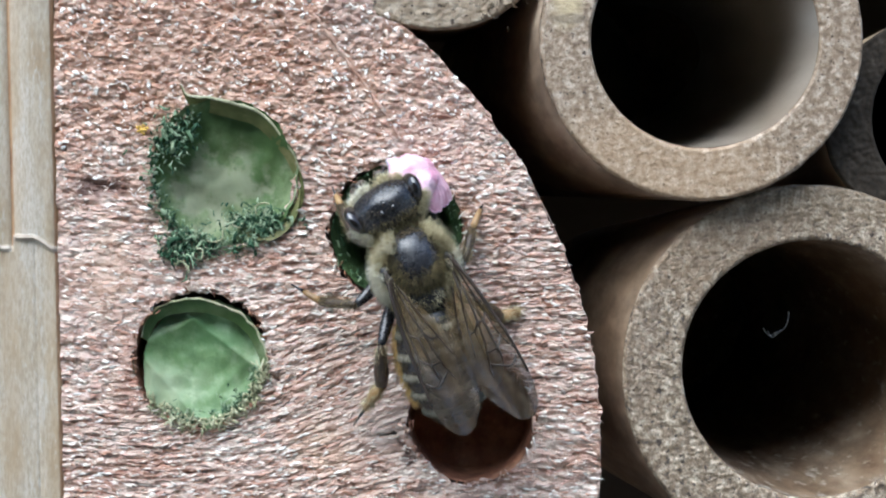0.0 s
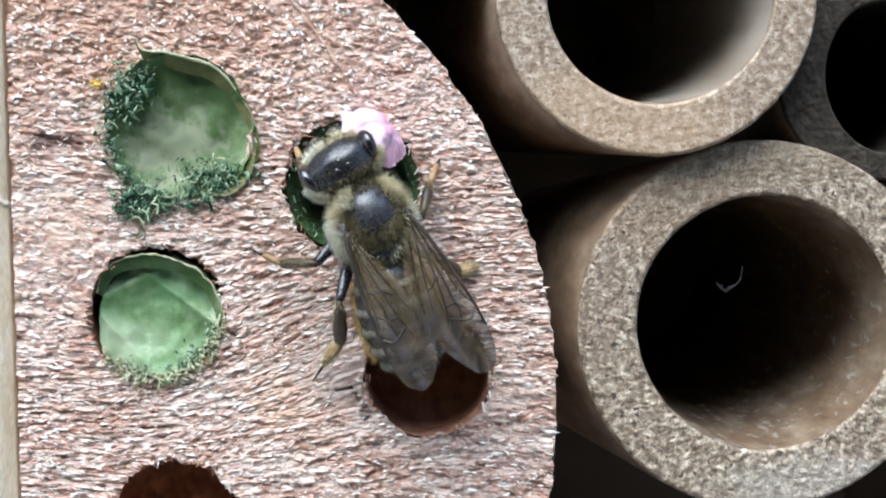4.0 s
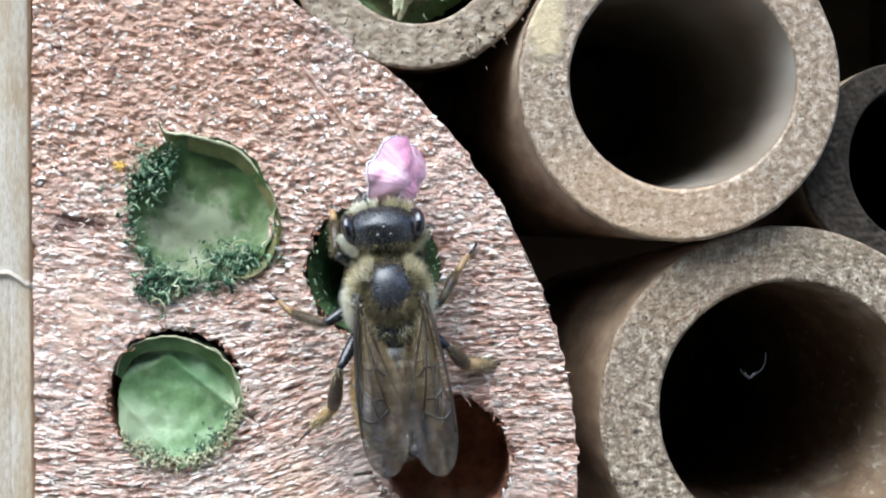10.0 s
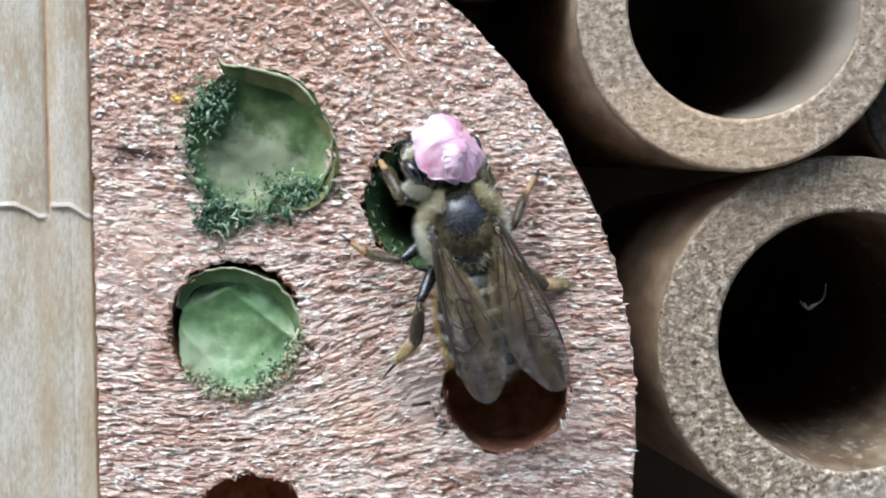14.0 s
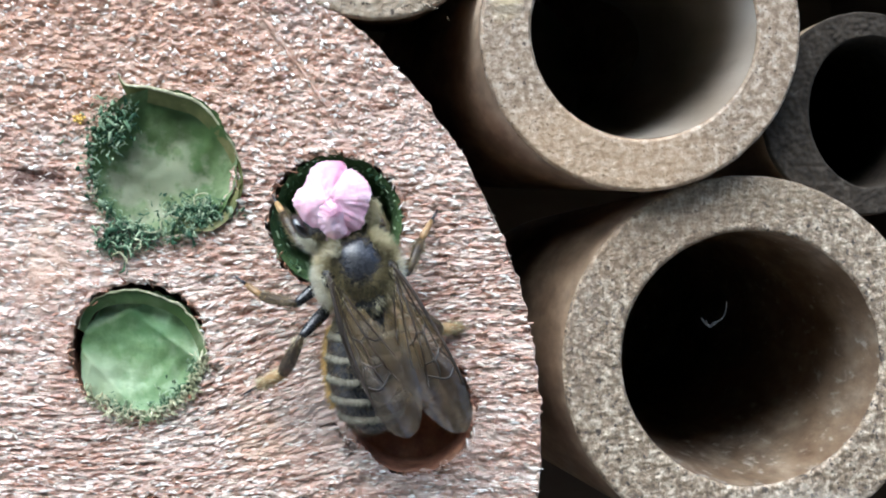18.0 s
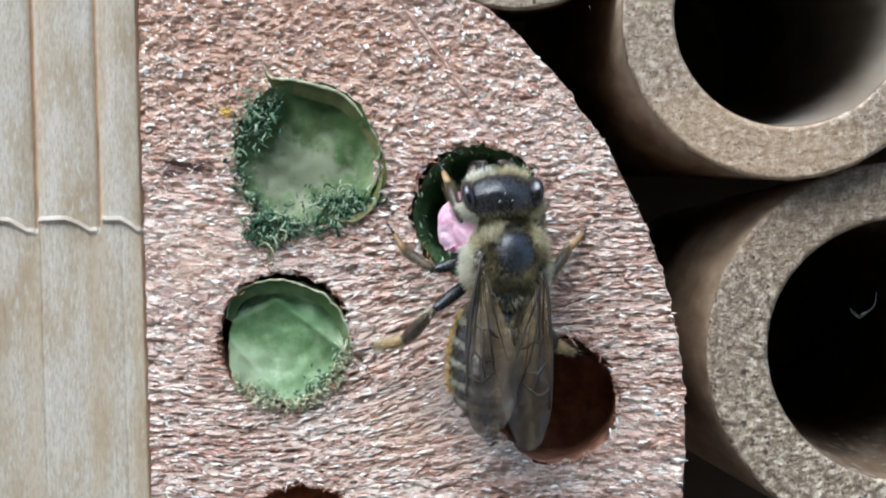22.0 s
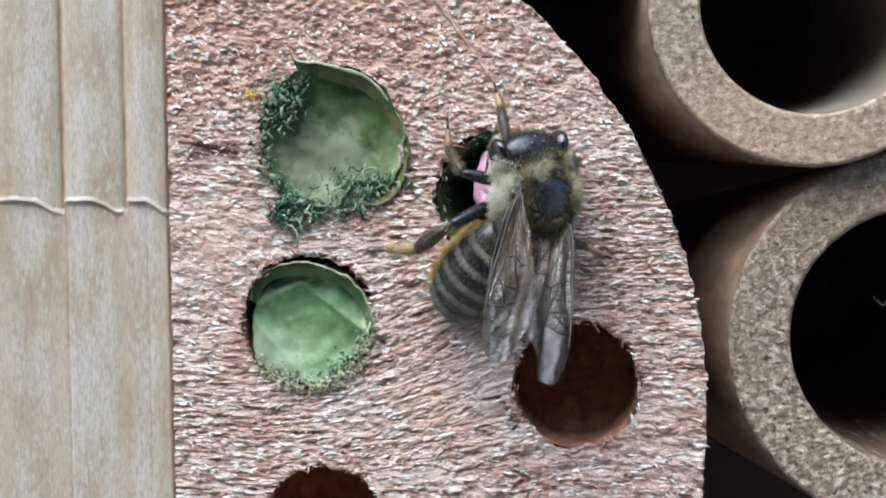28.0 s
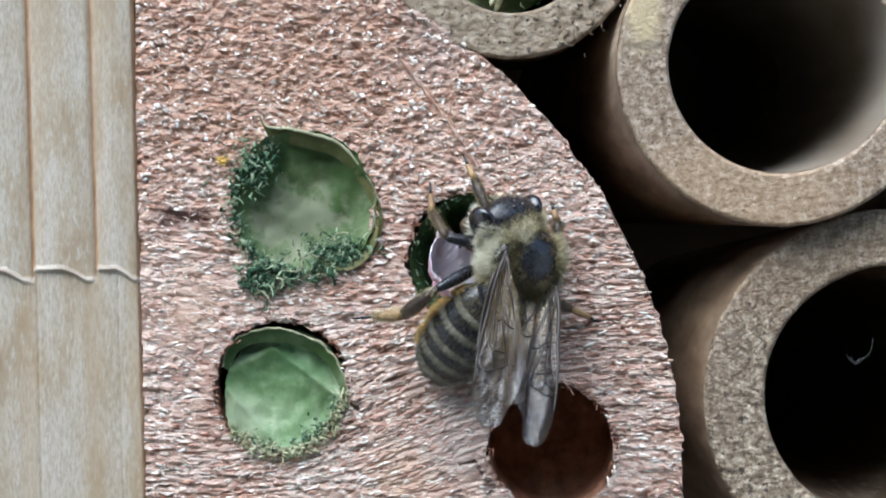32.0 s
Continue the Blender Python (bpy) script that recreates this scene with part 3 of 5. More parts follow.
    for key, (bu, bv, r) in BORES.items():
        bx, bz = mm(bu, bv)
        n = 72
        v = []
        for i, y in enumerate((0.0, 0.25, 0.8, 1.6, 2.6, 3.6, 4.6, 5.6) if key in ("empty", "lower") else (0.0, 0.25, 0.8, 2, 4, 8, 15, 26)):
            for j in range(n):
                t = 2 * math.pi * j / n
                w = r * (1 + 0.02 * noise.noise(Vector((math.cos(t) * 2, math.sin(t) * 2, y * 0.6 + bu)))) + 0.02
                v.append((bx + w * math.cos(t), y, bz + w * math.sin(t)))
        f = grid_faces(8, n, True)
        last = v[-n:]
        for k in range(1, 10):
            for x, y, z in last:
                x, z = bx + (x - bx) * (1 - k / 9.2), bz + (z - bz) * (1 - k / 9.2)
                v.append((x, y - (0.28 * (x - bx) + 0.22 * (z - bz)) * k / 9 + 0.3 * math.sin(k * 0.3) + 0.5 * noise.noise(Vector((x * 0.7, z * 0.7, bu))) + 0.15 * noise.noise(Vector((x * 3, z * 3, bu))), z))
        f = grid_faces(17, n, True)
        f.append(tuple(range(16 * n, 17 * n)))
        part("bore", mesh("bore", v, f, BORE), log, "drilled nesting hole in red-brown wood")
    # loose fibres standing off the saw cut
    rnd = random.Random(11)
    pieces = []
    while len(pieces) < 1500:
        x, z = rnd.uniform(-17.5, 7.2), rnd.uniform(-16, 14)
        if ((x - cx) / LOG_RU) ** 2 + ((z - cz) / LOG_RV) ** 2 > 0.99 or x < left(z) + 0.2:
            continue
        if any(math.hypot(x - mm(bu, bv)[0], z - mm(bu, bv)[1]) < r + 0.05 for bu, bv, r in BORES.values()):
            continue
        a = radians(float(grain_angle(x, z)) + rnd.gauss(0, 30))
        ln, w = rnd.uniform(0.05, 0.22), rnd.uniform(0.02, 0.055)
        d = Vector((math.cos(a), 0, math.sin(a)))
        y = -rnd.uniform(0.06, 0.16)
        p = Vector((x, y, z))
        pieces.append(tube([p - d * ln, p + Vector((0, -rnd.uniform(0, 0.08), 0)), p + d * ln], [w * 0.4, w, w * 0.3], 4))
    for u, v, du, dv in ((919, 290, 8, -14), (736, 77, 4, -10), (528, -53, -2, -10)):
        x, z = mm(u, v)
        p, d = Vector((x, 0, z)), Vector((du / 110, 0, -dv / 110))
        pieces.append(tube([p - d * 0.6, p + d * 0.5, p + d + Vector((0.05, -0.1, 0.1))], [0.08, 0.05, 0.015], 5))
    line = smooth_path([(*mm(u, v), 0) for u, v in ((560, 30), (600, 88), (645, 150), (690, 215), (708, 246))], 12)
    line = [Vector((p.x + 0.05 * noise.noise(p * 1.5), -0.03 - 0.06 * noise.noise(p * 2.0), p.y)) for p in line]
    part("raised_fibre", mesh("raised_fibre", *tube(line, [0.07 * (1 + 1.1 * noise.noise(p * 2.2)) for p in line], 7), WOOD), log, "long pale fibre curving across the saw cut")
    # fibres torn at the mouths of the holes
    for name, mat_, count, seed, lab in (("torn_edge", BORE, 70, 51, "dark torn fibres round a hole"), ("pale_edge", SPLINTER, 26, 52, "pale torn fibres round a hole")):
        r2 = random.Random(seed)
        torn = []
        for key, (bu, bv, r) in BORES.items():
            bx, bz = mm(bu, bv)
            for _ in range(0 if key == "capped" else count):
                t = r2.uniform(0, 2 * math.pi)
                q = r + r2.gauss(0.06, 0.09)
                p = Vector((bx + q * math.cos(t), r2.uniform(-0.1, 0.08), bz + q * math.sin(t)))
                a = t + r2.choice((-1, 1)) * r2.uniform(0.3, 1.5)
                d = Vector((math.cos(a), -0.3, math.sin(a))) * r2.uniform(0.08, 0.3)
                torn.append(tube([p - d * 0.6, p + Vector((0, -0.04, 0)), p + d], [0.045, 0.04, 0.012], 4))
        ob = part(name, mesh(name, *merge(torn), mat_), log, lab)
        ob["kind"] = "stuff"
    # torn chips, the palest coloured near white in place of glints
    rs = np.random.RandomState(23)
    n = 20000
    px, pz = rs.uniform(-18, 7.6, n), rs.uniform(-16.5, 14.5, n)
    good = (((px - cx) / LOG_RU) ** 2 + ((pz - cz) / LOG_RV) ** 2 < 0.992) & (px > left(pz) + 0.1)
    for bu, bv, r in BORES.values():
        good &= np.hypot(px - mm(bu, bv)[0], pz - mm(bu, bv)[1]) > r + 0.1
    smear = np.exp(-((px + 1.5) / 4.5) ** 2 - ((pz + 7.5) / 2.4) ** 2)
    good &= rs.rand(n) > 0.33 + 0.06 * np.clip((pz - mm(0, 300)[1]) / 5 + 0.5, 0, 1) + 0.22 * np.exp(-((px + 12) / 8) ** 2 - ((pz - 10) / 6) ** 2) + 0.6 * smear - 0.3 * (fbm(px * 0.5 + 3, pz * 0.5, 2) - 0.5)
    good &= rs.rand(n) > 0.75 * np.exp(-((px + 15.6) / 2.0) ** 2 - ((pz + 1.2) / 2.6) ** 2) + 1.2 * np.exp(-((px + 16.0) / 1.2) ** 2 - ((pz - 2.9) / 0.45) ** 2)
    px, pz = px[good], pz[good]
    n = len(px)
    gi, gj = np.clip(((pz - zs[0]) / step).round().astype(int), 0, len(zs) - 1), np.clip(((px - xs[0]) / step).round().astype(int), 0, len(xs) - 1)
    py = Y[gi, gj] - rs.uniform(0.0, 0.05, n)
    low_part = np.clip((mm(0, 300)[1] - pz) / 5 + 0.5, 0, 1)
    al = np.radians(grain_angle(px, pz)) + rs.normal(0, 0.6, n) * (1 - 0.75 * low_part)
    size = (0.045 + 0.10 * rs.rand(n) ** 2.4 + 0.04 * rs.rand(n)) * (0.95 + 0.05 * low_part)
    tilt = rs.normal(0, 0.32, (2, n))
    cv = np.empty((n, 5, 3))
    for k in range(5):
        th = k * math.pi / 2 + rs.uniform(-0.5, 0.5, n)
        rad = size * rs.uniform(0.6, 1.3, n) * (0 if k == 4 else 1)
        ex, ez = rad * np.cos(th) * (1.25 + 0.9 * low_part), rad * np.sin(th) * (0.85 - 0.3 * low_part)
        cv[:, k, 0] = px + ex * np.cos(al) - ez * np.sin(al)
        cv[:, k, 2] = pz + ex * np.sin(al) + ez * np.cos(al)
        cv[:, k, 1] = py + (cv[:, k, 0] - px) * tilt[0] + (cv[:, k, 2] - pz) * tilt[1] - (rs.uniform(0.1, 0.45, n) * size if k == 4 else 0)
    o = np.arange(n)[:, None, None] * 5
    cf = (o + np.array([(0, 1, 4), (1, 2, 4), (2, 3, 4), (3, 0, 4)])[None]).reshape(-1, 3)
    ob = part("wood_chip", mesh("wood_chip", cv.reshape(-1, 3), cf, SPLINTER, smooth=False), log, "torn wood chips, the palest coloured as glints")
    ob["kind"] = "stuff"
    ob = part("loose_fibre", mesh("loose_fibre", *merge(pieces), SPLINTER), log, "pale loose wood fibres")
    ob["kind"] = "stuff"
    return log


build_log()


# ---- the weathered slat beside the log ----
def build_batten():
    bat = thing("bamboo_board", "pale weathered bamboo board with a raised node and ribs", "board")
    # ribs above the node, given by their seams
    seams = (-420, -316, -216, -93.5, 21)
    width = lambda u: u
    us = np.r_[np.arange(-480, 93, 2.0), np.linspace(93, 101, 6)]
    vs = np.r_[np.arange(-900, 395, 18.0), np.arange(395, 450, 1.5), np.arange(450, 1800, 18.0)]
    U, V = np.meshgrid(us, vs)
    lean = (V + 26) * 0.0237 - 8.5
    above = np.zeros_like(U)
    scal = np.zeros_like(U)
    ed = list(seams) + [101]
    for a, b in zip(ed[:-1], ed[1:]):
        s = np.clip((U - a) / (b - a), 0, 1)
        inside = (U >= a) & (U < b)
        prof = 0.24 * np.sin(np.pi * np.clip(s * 0.93 + 0.05, 0, 1)) ** 0.6 - 0.10 * np.exp(-(((s - 1) * (b - a)) / 5) ** 2) - 0.10 * np.exp(-((s * (b - a)) / 4) ** 2)
        above = np.where(inside, prof, above)
        scal = np.where(inside, 6 - 14 * np.clip((s - 0.45) / 0.4, 0, 1) ** 1.5 * -1.4, scal)
    below = 0.12 - 0.05 * np.exp(-((U + 88) / 2.0) ** 2) - 0.04 * np.exp(-((U - 60) / 2.5) ** 2)
    below = below - 0.25 * np.clip((U - 92) / 9, 0, 1) ** 2
    above = above - 0.15 * np.clip((U - 92) / 9, 0, 1) ** 2
    nv = 418 + scal
    k = 1 / (1 + np.exp((V - nv) / 1.2))
    H = above * k + below * (1 - k) + 0.10 * np.exp(-((V - nv + 3 + 5 * (fbm(U * 0.05, V * 0, 2) - 0.5)) / 5.0) ** 2)
    H += 0.05 * (fbm(U * 0.08, V * 0.008, 3) - 0.5)
    pts = np.c_[((U + lean) - 784).ravel() / 38, -H.ravel() + 0.05, (441 - V).ravel() / 38]
    f = np.array(grid_faces(len(vs), len(us)))
    cu, cv, ns = U.ravel()[f].mean(1), V.ravel()[f].mean(1), nv.ravel()[f].mean(1)
    idx = np.zeros(len(f), int)
    for s in seams:
        idx[(np.abs(cu - s) < 4) & (cv < ns)] = 1
    idx[(cu > 94)] = 1
    idx[np.abs(cv - ns + 3) < 5.0] = 2
    part("slat_face", mesh("slat_face", pts, f, [BATTEN, SEAM, NODE], index=idx), bat, "ribbed pale face with orange seams and a white node line")
    x0, x1 = mm(-480, 0)[0], mm(101, 0)[0]
    top, bot = mm(0, -900)[1], mm(0, 1800)[1]
    lt, lb = ((-900 + 26) * 0.0237 - 8.5) / 38, ((1800 + 26) * 0.0237 - 8.5) / 38
    v = [(x0 + lt, 0.06, top), (x1 + lt, 0.06, top), (x1 + lt, 60, top), (x0 + lt, 60, top), (x0 + lb, 0.06, bot), (x1 + lb, 0.06, bot), (x1 + lb, 60, bot), (x0 + lb, 60, bot)]
    part("slat_core", mesh("slat_core", v, [(0, 1, 2, 3), (4, 7, 6, 5), (1, 5, 6, 2), (0, 3, 7, 4), (2, 6, 7, 3)], BATTEN, smooth=False), bat)


build_batten()


# ---- bamboo stalks ----
def build_tube(u, v, ro, ri, mats, seed, label, ru=1.0, rv=1.0, wob=0.012, inner=(0, 0, 1.0, 1.0), front=0.0, depth=30, drift=(0, 0), lean=(0, 0), tilt=(0, 0), pit=1.0, group="hollow stalks"):
    """ro, ri in millimetres; inner: offset and stretch of the bore."""
    cx, cz = mm(u, v)
    st = thing("bamboo_stalk", label, "bamboo tube", pose(cx * MM, front * MM, cz * MM, tilt[0], 0, tilt[1]), group)
    n = 360
    rim, skin, bore = [], [], []
    nz = lambda t, k, s: noise.noise(Vector((math.cos(t) * k, math.sin(t) * k, s + seed * 3.7)))
    R = lambda t: ro * (1 + wob * nz(t, 0.9, 0) + 0.004 * nz(t, 9, 2))
    I = lambda t: ri * (1 + wob * nz(t, 1.1, 5) + 0.003 * nz(t, 8, 7))

    def outer(t, r):
        return r * math.cos(t) * ru, r * math.sin(t) * rv

    def inn(t, r):
        return inner[0] + r * math.cos(t) * inner[2], inner[1] + r * math.sin(t) * inner[3]

    m = 34
    for i in range(m):
        s = i / (m - 1)
        for j in range(n):
            t = 2 * math.pi * j / n
            a, b = outer(t, R(t)), inn(t, I(t))
            x, z = a[0] * (1 - s) + b[0] * s, a[1] * (1 - s) + b[1] * s
            edge = 0.22 * max(0, 1 - s / 0.06) ** 2 + 0.20 * max(0, (s - 0.94) / 0.06) ** 2
            y = edge + pit * (0.04 * noise.noise(Vector((x * 1.9, z * 1.9, seed))) + 0.06 * noise.noise(Vector((x * 4.5, z * 4.5, seed + 4))))
            rim.append((x, y, z))
    part("cut_rim", mesh("cut_rim", rim, grid_faces(m, n, True), mats[0]), st)
    for y in (0.2, 0.6, 3, 8, 18, 40):
        for j in range(n):
            t = 2 * math.pi * j / n
            x, z = outer(t, R(t) + 0.02 * nz(t, 6, y))
            skin.append((x + lean[0] * y, y, z + lean[1] * y))
    part("skin", mesh("skin", skin, grid_faces(6, n, True), mats[1]), st)
    for y in (0.2, 0.6, 2, 5, depth * 0.4, depth * 0.6, depth * 0.8, depth):
        for j in range(n):
            t = 2 * math.pi * j / n
            x, z = inn(t, I(t) * (1 - 0.0006 * y) + 0.03 * nz(t, 2, y * 0.2))
            bore.append((x + drift[0] * y, y, z + drift[1] * y))
    f = [q[::-1] for q in grid_faces(8, n, True)]
    f.append(tuple(range(7 * n, 8 * n)))
    part("bore_wall", mesh("bore_wall", bore, f, mats[2]), st)
    return st


PALE = (RIM, TUBE, TUBE_IN)
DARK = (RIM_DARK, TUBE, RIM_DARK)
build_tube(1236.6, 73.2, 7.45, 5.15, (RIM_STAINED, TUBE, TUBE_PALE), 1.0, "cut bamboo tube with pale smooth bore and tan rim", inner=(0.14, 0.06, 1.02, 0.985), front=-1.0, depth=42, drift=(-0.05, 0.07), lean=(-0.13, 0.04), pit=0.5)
build_tube(1438, 659, 8.8, 6.05, PALE, 2.0, "wide cut bamboo tube with mottled rim and dark bore", inner=(0.15, 0.12, 1.01, 1.0), front=0.3, depth=42, drift=(-0.03, 0.02), lean=(-0.09, -0.03))
pitted = build_tube(770, -184, 6.24, 3.75, (RIM_PITTED, TUBE, TUBE_IN), 3.0, "bamboo tube plugged with pale leaf mash", inner=(0.0, -0.35, 1.0, 1.0), drift=(0, 0.12), lean=(0, 0.12))
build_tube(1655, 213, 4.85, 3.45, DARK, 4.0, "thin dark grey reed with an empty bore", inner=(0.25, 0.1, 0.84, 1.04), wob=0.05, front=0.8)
ob = part("rim_crumb", mesh("rim_crumb", *bits(150, lambda r: (lambda t, q: (q * math.cos(t), r.uniform(-0.12, 0.15), q * math.sin(t)))(r.uniform(-1.2, -0.15), r.gauss(5.6, 0.5)), 0.17, 61), RIM_PITTED), pitted, "tan crumbs broken from the rim")
ob["kind"] = "stuff"
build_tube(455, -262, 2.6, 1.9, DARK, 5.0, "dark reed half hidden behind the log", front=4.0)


# ---- leaf work in the holes ----
def leaf_disc(name, radius, bowl, rough, mat, seed, wob=0.06, tip=None, rings=26, n=110, ridges=(), scallop=0.0, cup=2.4):
    """A cut leaf as a crumpled disc, facing -y; bowl: depth of its middle."""
    v = []
    for i in range(rings):
        s = i / (rings - 1)
        for j in range(n):
            t = 2 * math.pi * j / n
            r = radius * (1 + wob * noise.noise(Vector((math.cos(t) * 1.3, math.sin(t) * 1.3, seed))) + 0.035 * noise.noise(Vector((math.cos(t) * 5, math.sin(t) * 5, seed))) * s + 0.03 * noise.noise(Vector((math.cos(t) * 16, math.sin(t) * 16, seed))) * s ** 3)
            r *= 1 + scallop * math.sin(17 * t) * s ** 8
            if tip:
                d = (t - tip[0] + math.pi) % (2 * math.pi) - math.pi
                r += tip[1] * math.exp(-(d / 0.16) ** 2) * s ** 3
            x, z = s * r * math.cos(t), s * r * math.sin(t)
            y = bowl * (1 - s ** cup) + rough * noise.noise(Vector((x * 0.5, z * 0.5, seed + 3))) + 0.35 * rough * noise.noise(Vector((x * 1.4, z * 1.4, seed)))
            for (x0, z0), (x1, z1), hgt in ridges:
                dx, dz = x1 - x0, z1 - z0
                ln = math.hypot(dx, dz)
                d = ((x - x0) * dz - (z - z0) * dx) / ln
                y -= hgt * math.exp(-abs(d) / 0.4)
            v.append((x, y, z))
    f = [q[::-1] for q in grid_faces(rings, n, True)]
    top = len(v)
    th = 0.08
    v += [(x, y + th, z) for x, y, z in v]
    f += [tuple(k + top for k in q[::-1]) for q in f]
    f += [((rings - 1) * n + j, (rings - 1) * n + (j + 1) % n, top + (rings - 1) * n + (j + 1) % n, top + (rings - 1) * n + j) for j in range(n)]
    return mesh(name, v, f, mat)


def strip(points, width, mat, name, thick=0.06):
    """A leaf edge: band between points and points shifted by width vectors."""
    pts = smooth_path(points, 8)
    ws = smooth_path(width, 8)
    v = []
    for p, w in zip(pts, ws):
        for k in range(6):
            s = k / 5
            v.append(p + w * s + Vector((0, 0.05 * noise.noise((p + w * s) * 1.5), 0)))
    n = len(v)
    f = grid_faces(len(pts), 6)
    v = [tuple(q) for q in v]
    v += [(q[0], q[1] + thick, q[2]) for q in v]
    f = f + [tuple(k + n for k in q[::-1]) for q in f]
    return mesh(name, v, f, mat)


def rel(c, u, v, y=0.0):
    return ((u - c[0]) / 38, y, (c[1] - v) / 38)


def build_leaves():
    # upper hole: bowl-shaped cap with a dry pointed rim and a fringe of chewed leaf
    c = BORES["capped"][:2]
    cap = thing("nest_closure", "dull green leaf cap with chewed fringe closing a nest hole", "leaf plug", Matrix.Translation(at(*c)))
    part("leaf_disc", leaf_disc("leaf_disc", 3.5, 1.0, 0.34, LEAF, 1.0, wob=0.06, cup=4.0, rings=34, n=150), cap, m=mmloc(0, -0.18, 0, 3, 0, -3))
    part("leaf_rim", strip([rel(c, 322, 150, -.5), rel(c, 336, 170, -.45), rel(c, 373, 175, -.4), rel(c, 420, 186, -.4), rel(c, 468, 206, -.35), rel(c, 513, 260, -.3), rel(c, 533, 304, -.25), rel(c, 538, 350, -.2), rel(c, 522, 396, -.1)],
                           [(.05, .15, -.3), (.12, .3, -.6), (.02, .5, -.68), (-.16, .5, -.66), (-.36, .5, -.5), (-.45, .45, -.22), (-.42, .4, -.05), (-.35, .35, .12), (-.2, .3, .2)], LEAF_EDGE, "leaf_rim"), cap, "yellowing upright leaf rim with a pointed tip")
    lip = smooth_path([rel(c, 322, 150, -.5), rel(c, 336, 170, -.46), rel(c, 373, 175, -.42), rel(c, 420, 186, -.42), rel(c, 468, 206, -.37), rel(c, 513, 260, -.32), rel(c, 533, 304, -.27)], 8)
    part("dry_edge", mesh("dry_edge", *tube([p + Vector((0.04 * noise.noise(p * 3), 0, 0.05 * noise.noise(p * 3.7))) for p in lip], [0.02 + 0.06 * math.sin(math.pi * i / len(lip)) * (1 + 0.6 * noise.noise(p * 4)) for i, p in enumerate(lip)], 6), PULP_PALE), cap, "tan dried edge of the leaf")
    part("leaf_flap", strip([rel(c, 440, 424, -.2), rel(c, 486, 424, -.24), rel(c, 522, 392, -.26), rel(c, 534, 335, -.22)],
                            [(-.2, .2, .5), (-.4, .3, .6), (-.6, .35, .3), (-.3, .35, 0)], LEAF_EDGE, "leaf_flap"), cap, "pale green overlapping leaf flap")

    def fringe(rnd):
        t = rnd.choice((rnd.uniform(1.95, 3.9), rnd.uniform(3.7, 5.7), rnd.uniform(4.0, 5.6)))
        r = rnd.gauss(3.35, 0.24) - 0.5 * max(0, noise.noise(Vector((t * 2.2, 3, 0))))
        return r * math.cos(t), rnd.uniform(-0.3, 0.2), r * math.sin(t)

    def tuft(rnd):
        u, v = rnd.gauss(325, 22), rnd.gauss(438, 18)
        return rel(c, u, v, rnd.uniform(-0.3, 0.0))

    def clump(rnd):
        u, v = rnd.gauss(455, 32), rnd.gauss(392, 13)
        return rel(c, u, v, rnd.uniform(-0.25, 0.1))

    def clump2(rnd):
        u, v = rnd.gauss(305, 22), rnd.gauss(245, 22)
        return rel(c, u, v, rnd.uniform(-0.2, 0.15))

    ob = part("chewed_fringe", mesh("chewed_fringe", *merge([bits(620, fringe, 0.15, 3), bits(300, tuft, 0.17, 4), bits(330, clump, 0.15, 5), bits(300, clump2, 0.15, 6), bits(500, fringe, 0.08, 7), bits(70, fringe, 0.3, 8), bits(34, clump, 0.3, 13), bits(26, clump2, 0.3, 14), bits(30, tuft, 0.3, 15)]), PULP), cap, "dark green chewed leaf shreds")
    ob["kind"] = "stuff"
    rnd = random.Random(5)
    for u, v in ((390, 425), (322, 455), (268, 305), (395, 408), (340, 420), (430, 395), (300, 250), (455, 380), (285, 350), (350, 440), (310, 470), (480, 395)):
        a, ln = rnd.uniform(0, 6.28), rnd.uniform(0.35, 0.7)
        p = Vector(rel(c, u, v, -0.32))
        d, e = Vector((math.cos(a), -0.2, math.sin(a))), Vector((-math.sin(a), 0.1, math.cos(a)))
        part("shred", mesh("shred", *tube(smooth_path([p, p + d * ln * 0.5 + e * ln * 0.35, p + d * ln, p + d * ln * 1.2 - e * ln * 0.4]), 0.04, 5), PULP_PALE if rnd.random() < 0.4 else PULP), cap, "curly pale leaf thread")
    dust = thing("pollen_crumb", "orange pollen crumb stuck to the wood", "pollen", Matrix.Translation(at(252, 230, -0.12)))
    part("grain", mesh("grain", *merge([([(x + gx, y + gy, z + gz) for x, y, z in gv], gf) for gx, gy, gz, (gv, gf) in [(math.sin(k * 2.4) * 0.05 * k ** 0.7, 0.03 * math.sin(k * 5), math.cos(k * 2.4) * 0.045 * k ** 0.7, ellipsoid((0.075, 0.06, 0.07), 6, 8, 0.6, k)) for k in range(12)]]), POLLEN), dust)

    # lower hole: bright folded disc set a little inside
    c = BORES["plugged"][:2]
    plug = thing("leaf_plug", "fresh green folded leaf disc set inside a bored hole", "leaf plug", Matrix.Translation(at(*c)))
    part("leaf_disc", leaf_disc("leaf_disc", 3.02, 0.1, 0.34, LEAF_BRIGHT, 5.0, wob=0.10, rings=34, n=150, ridges=((rel(c, 322, 545)[::2], rel(c, 465, 652)[::2], 0.4), (rel(c, 252, 628)[::2], rel(c, 355, 740)[::2], 0.3), (rel(c, 240, 600)[::2], rel(c, 400, 520)[::2], 0.2))), plug, m=mmloc(0.12, 0.75, -0.36, -11, 0, 0))
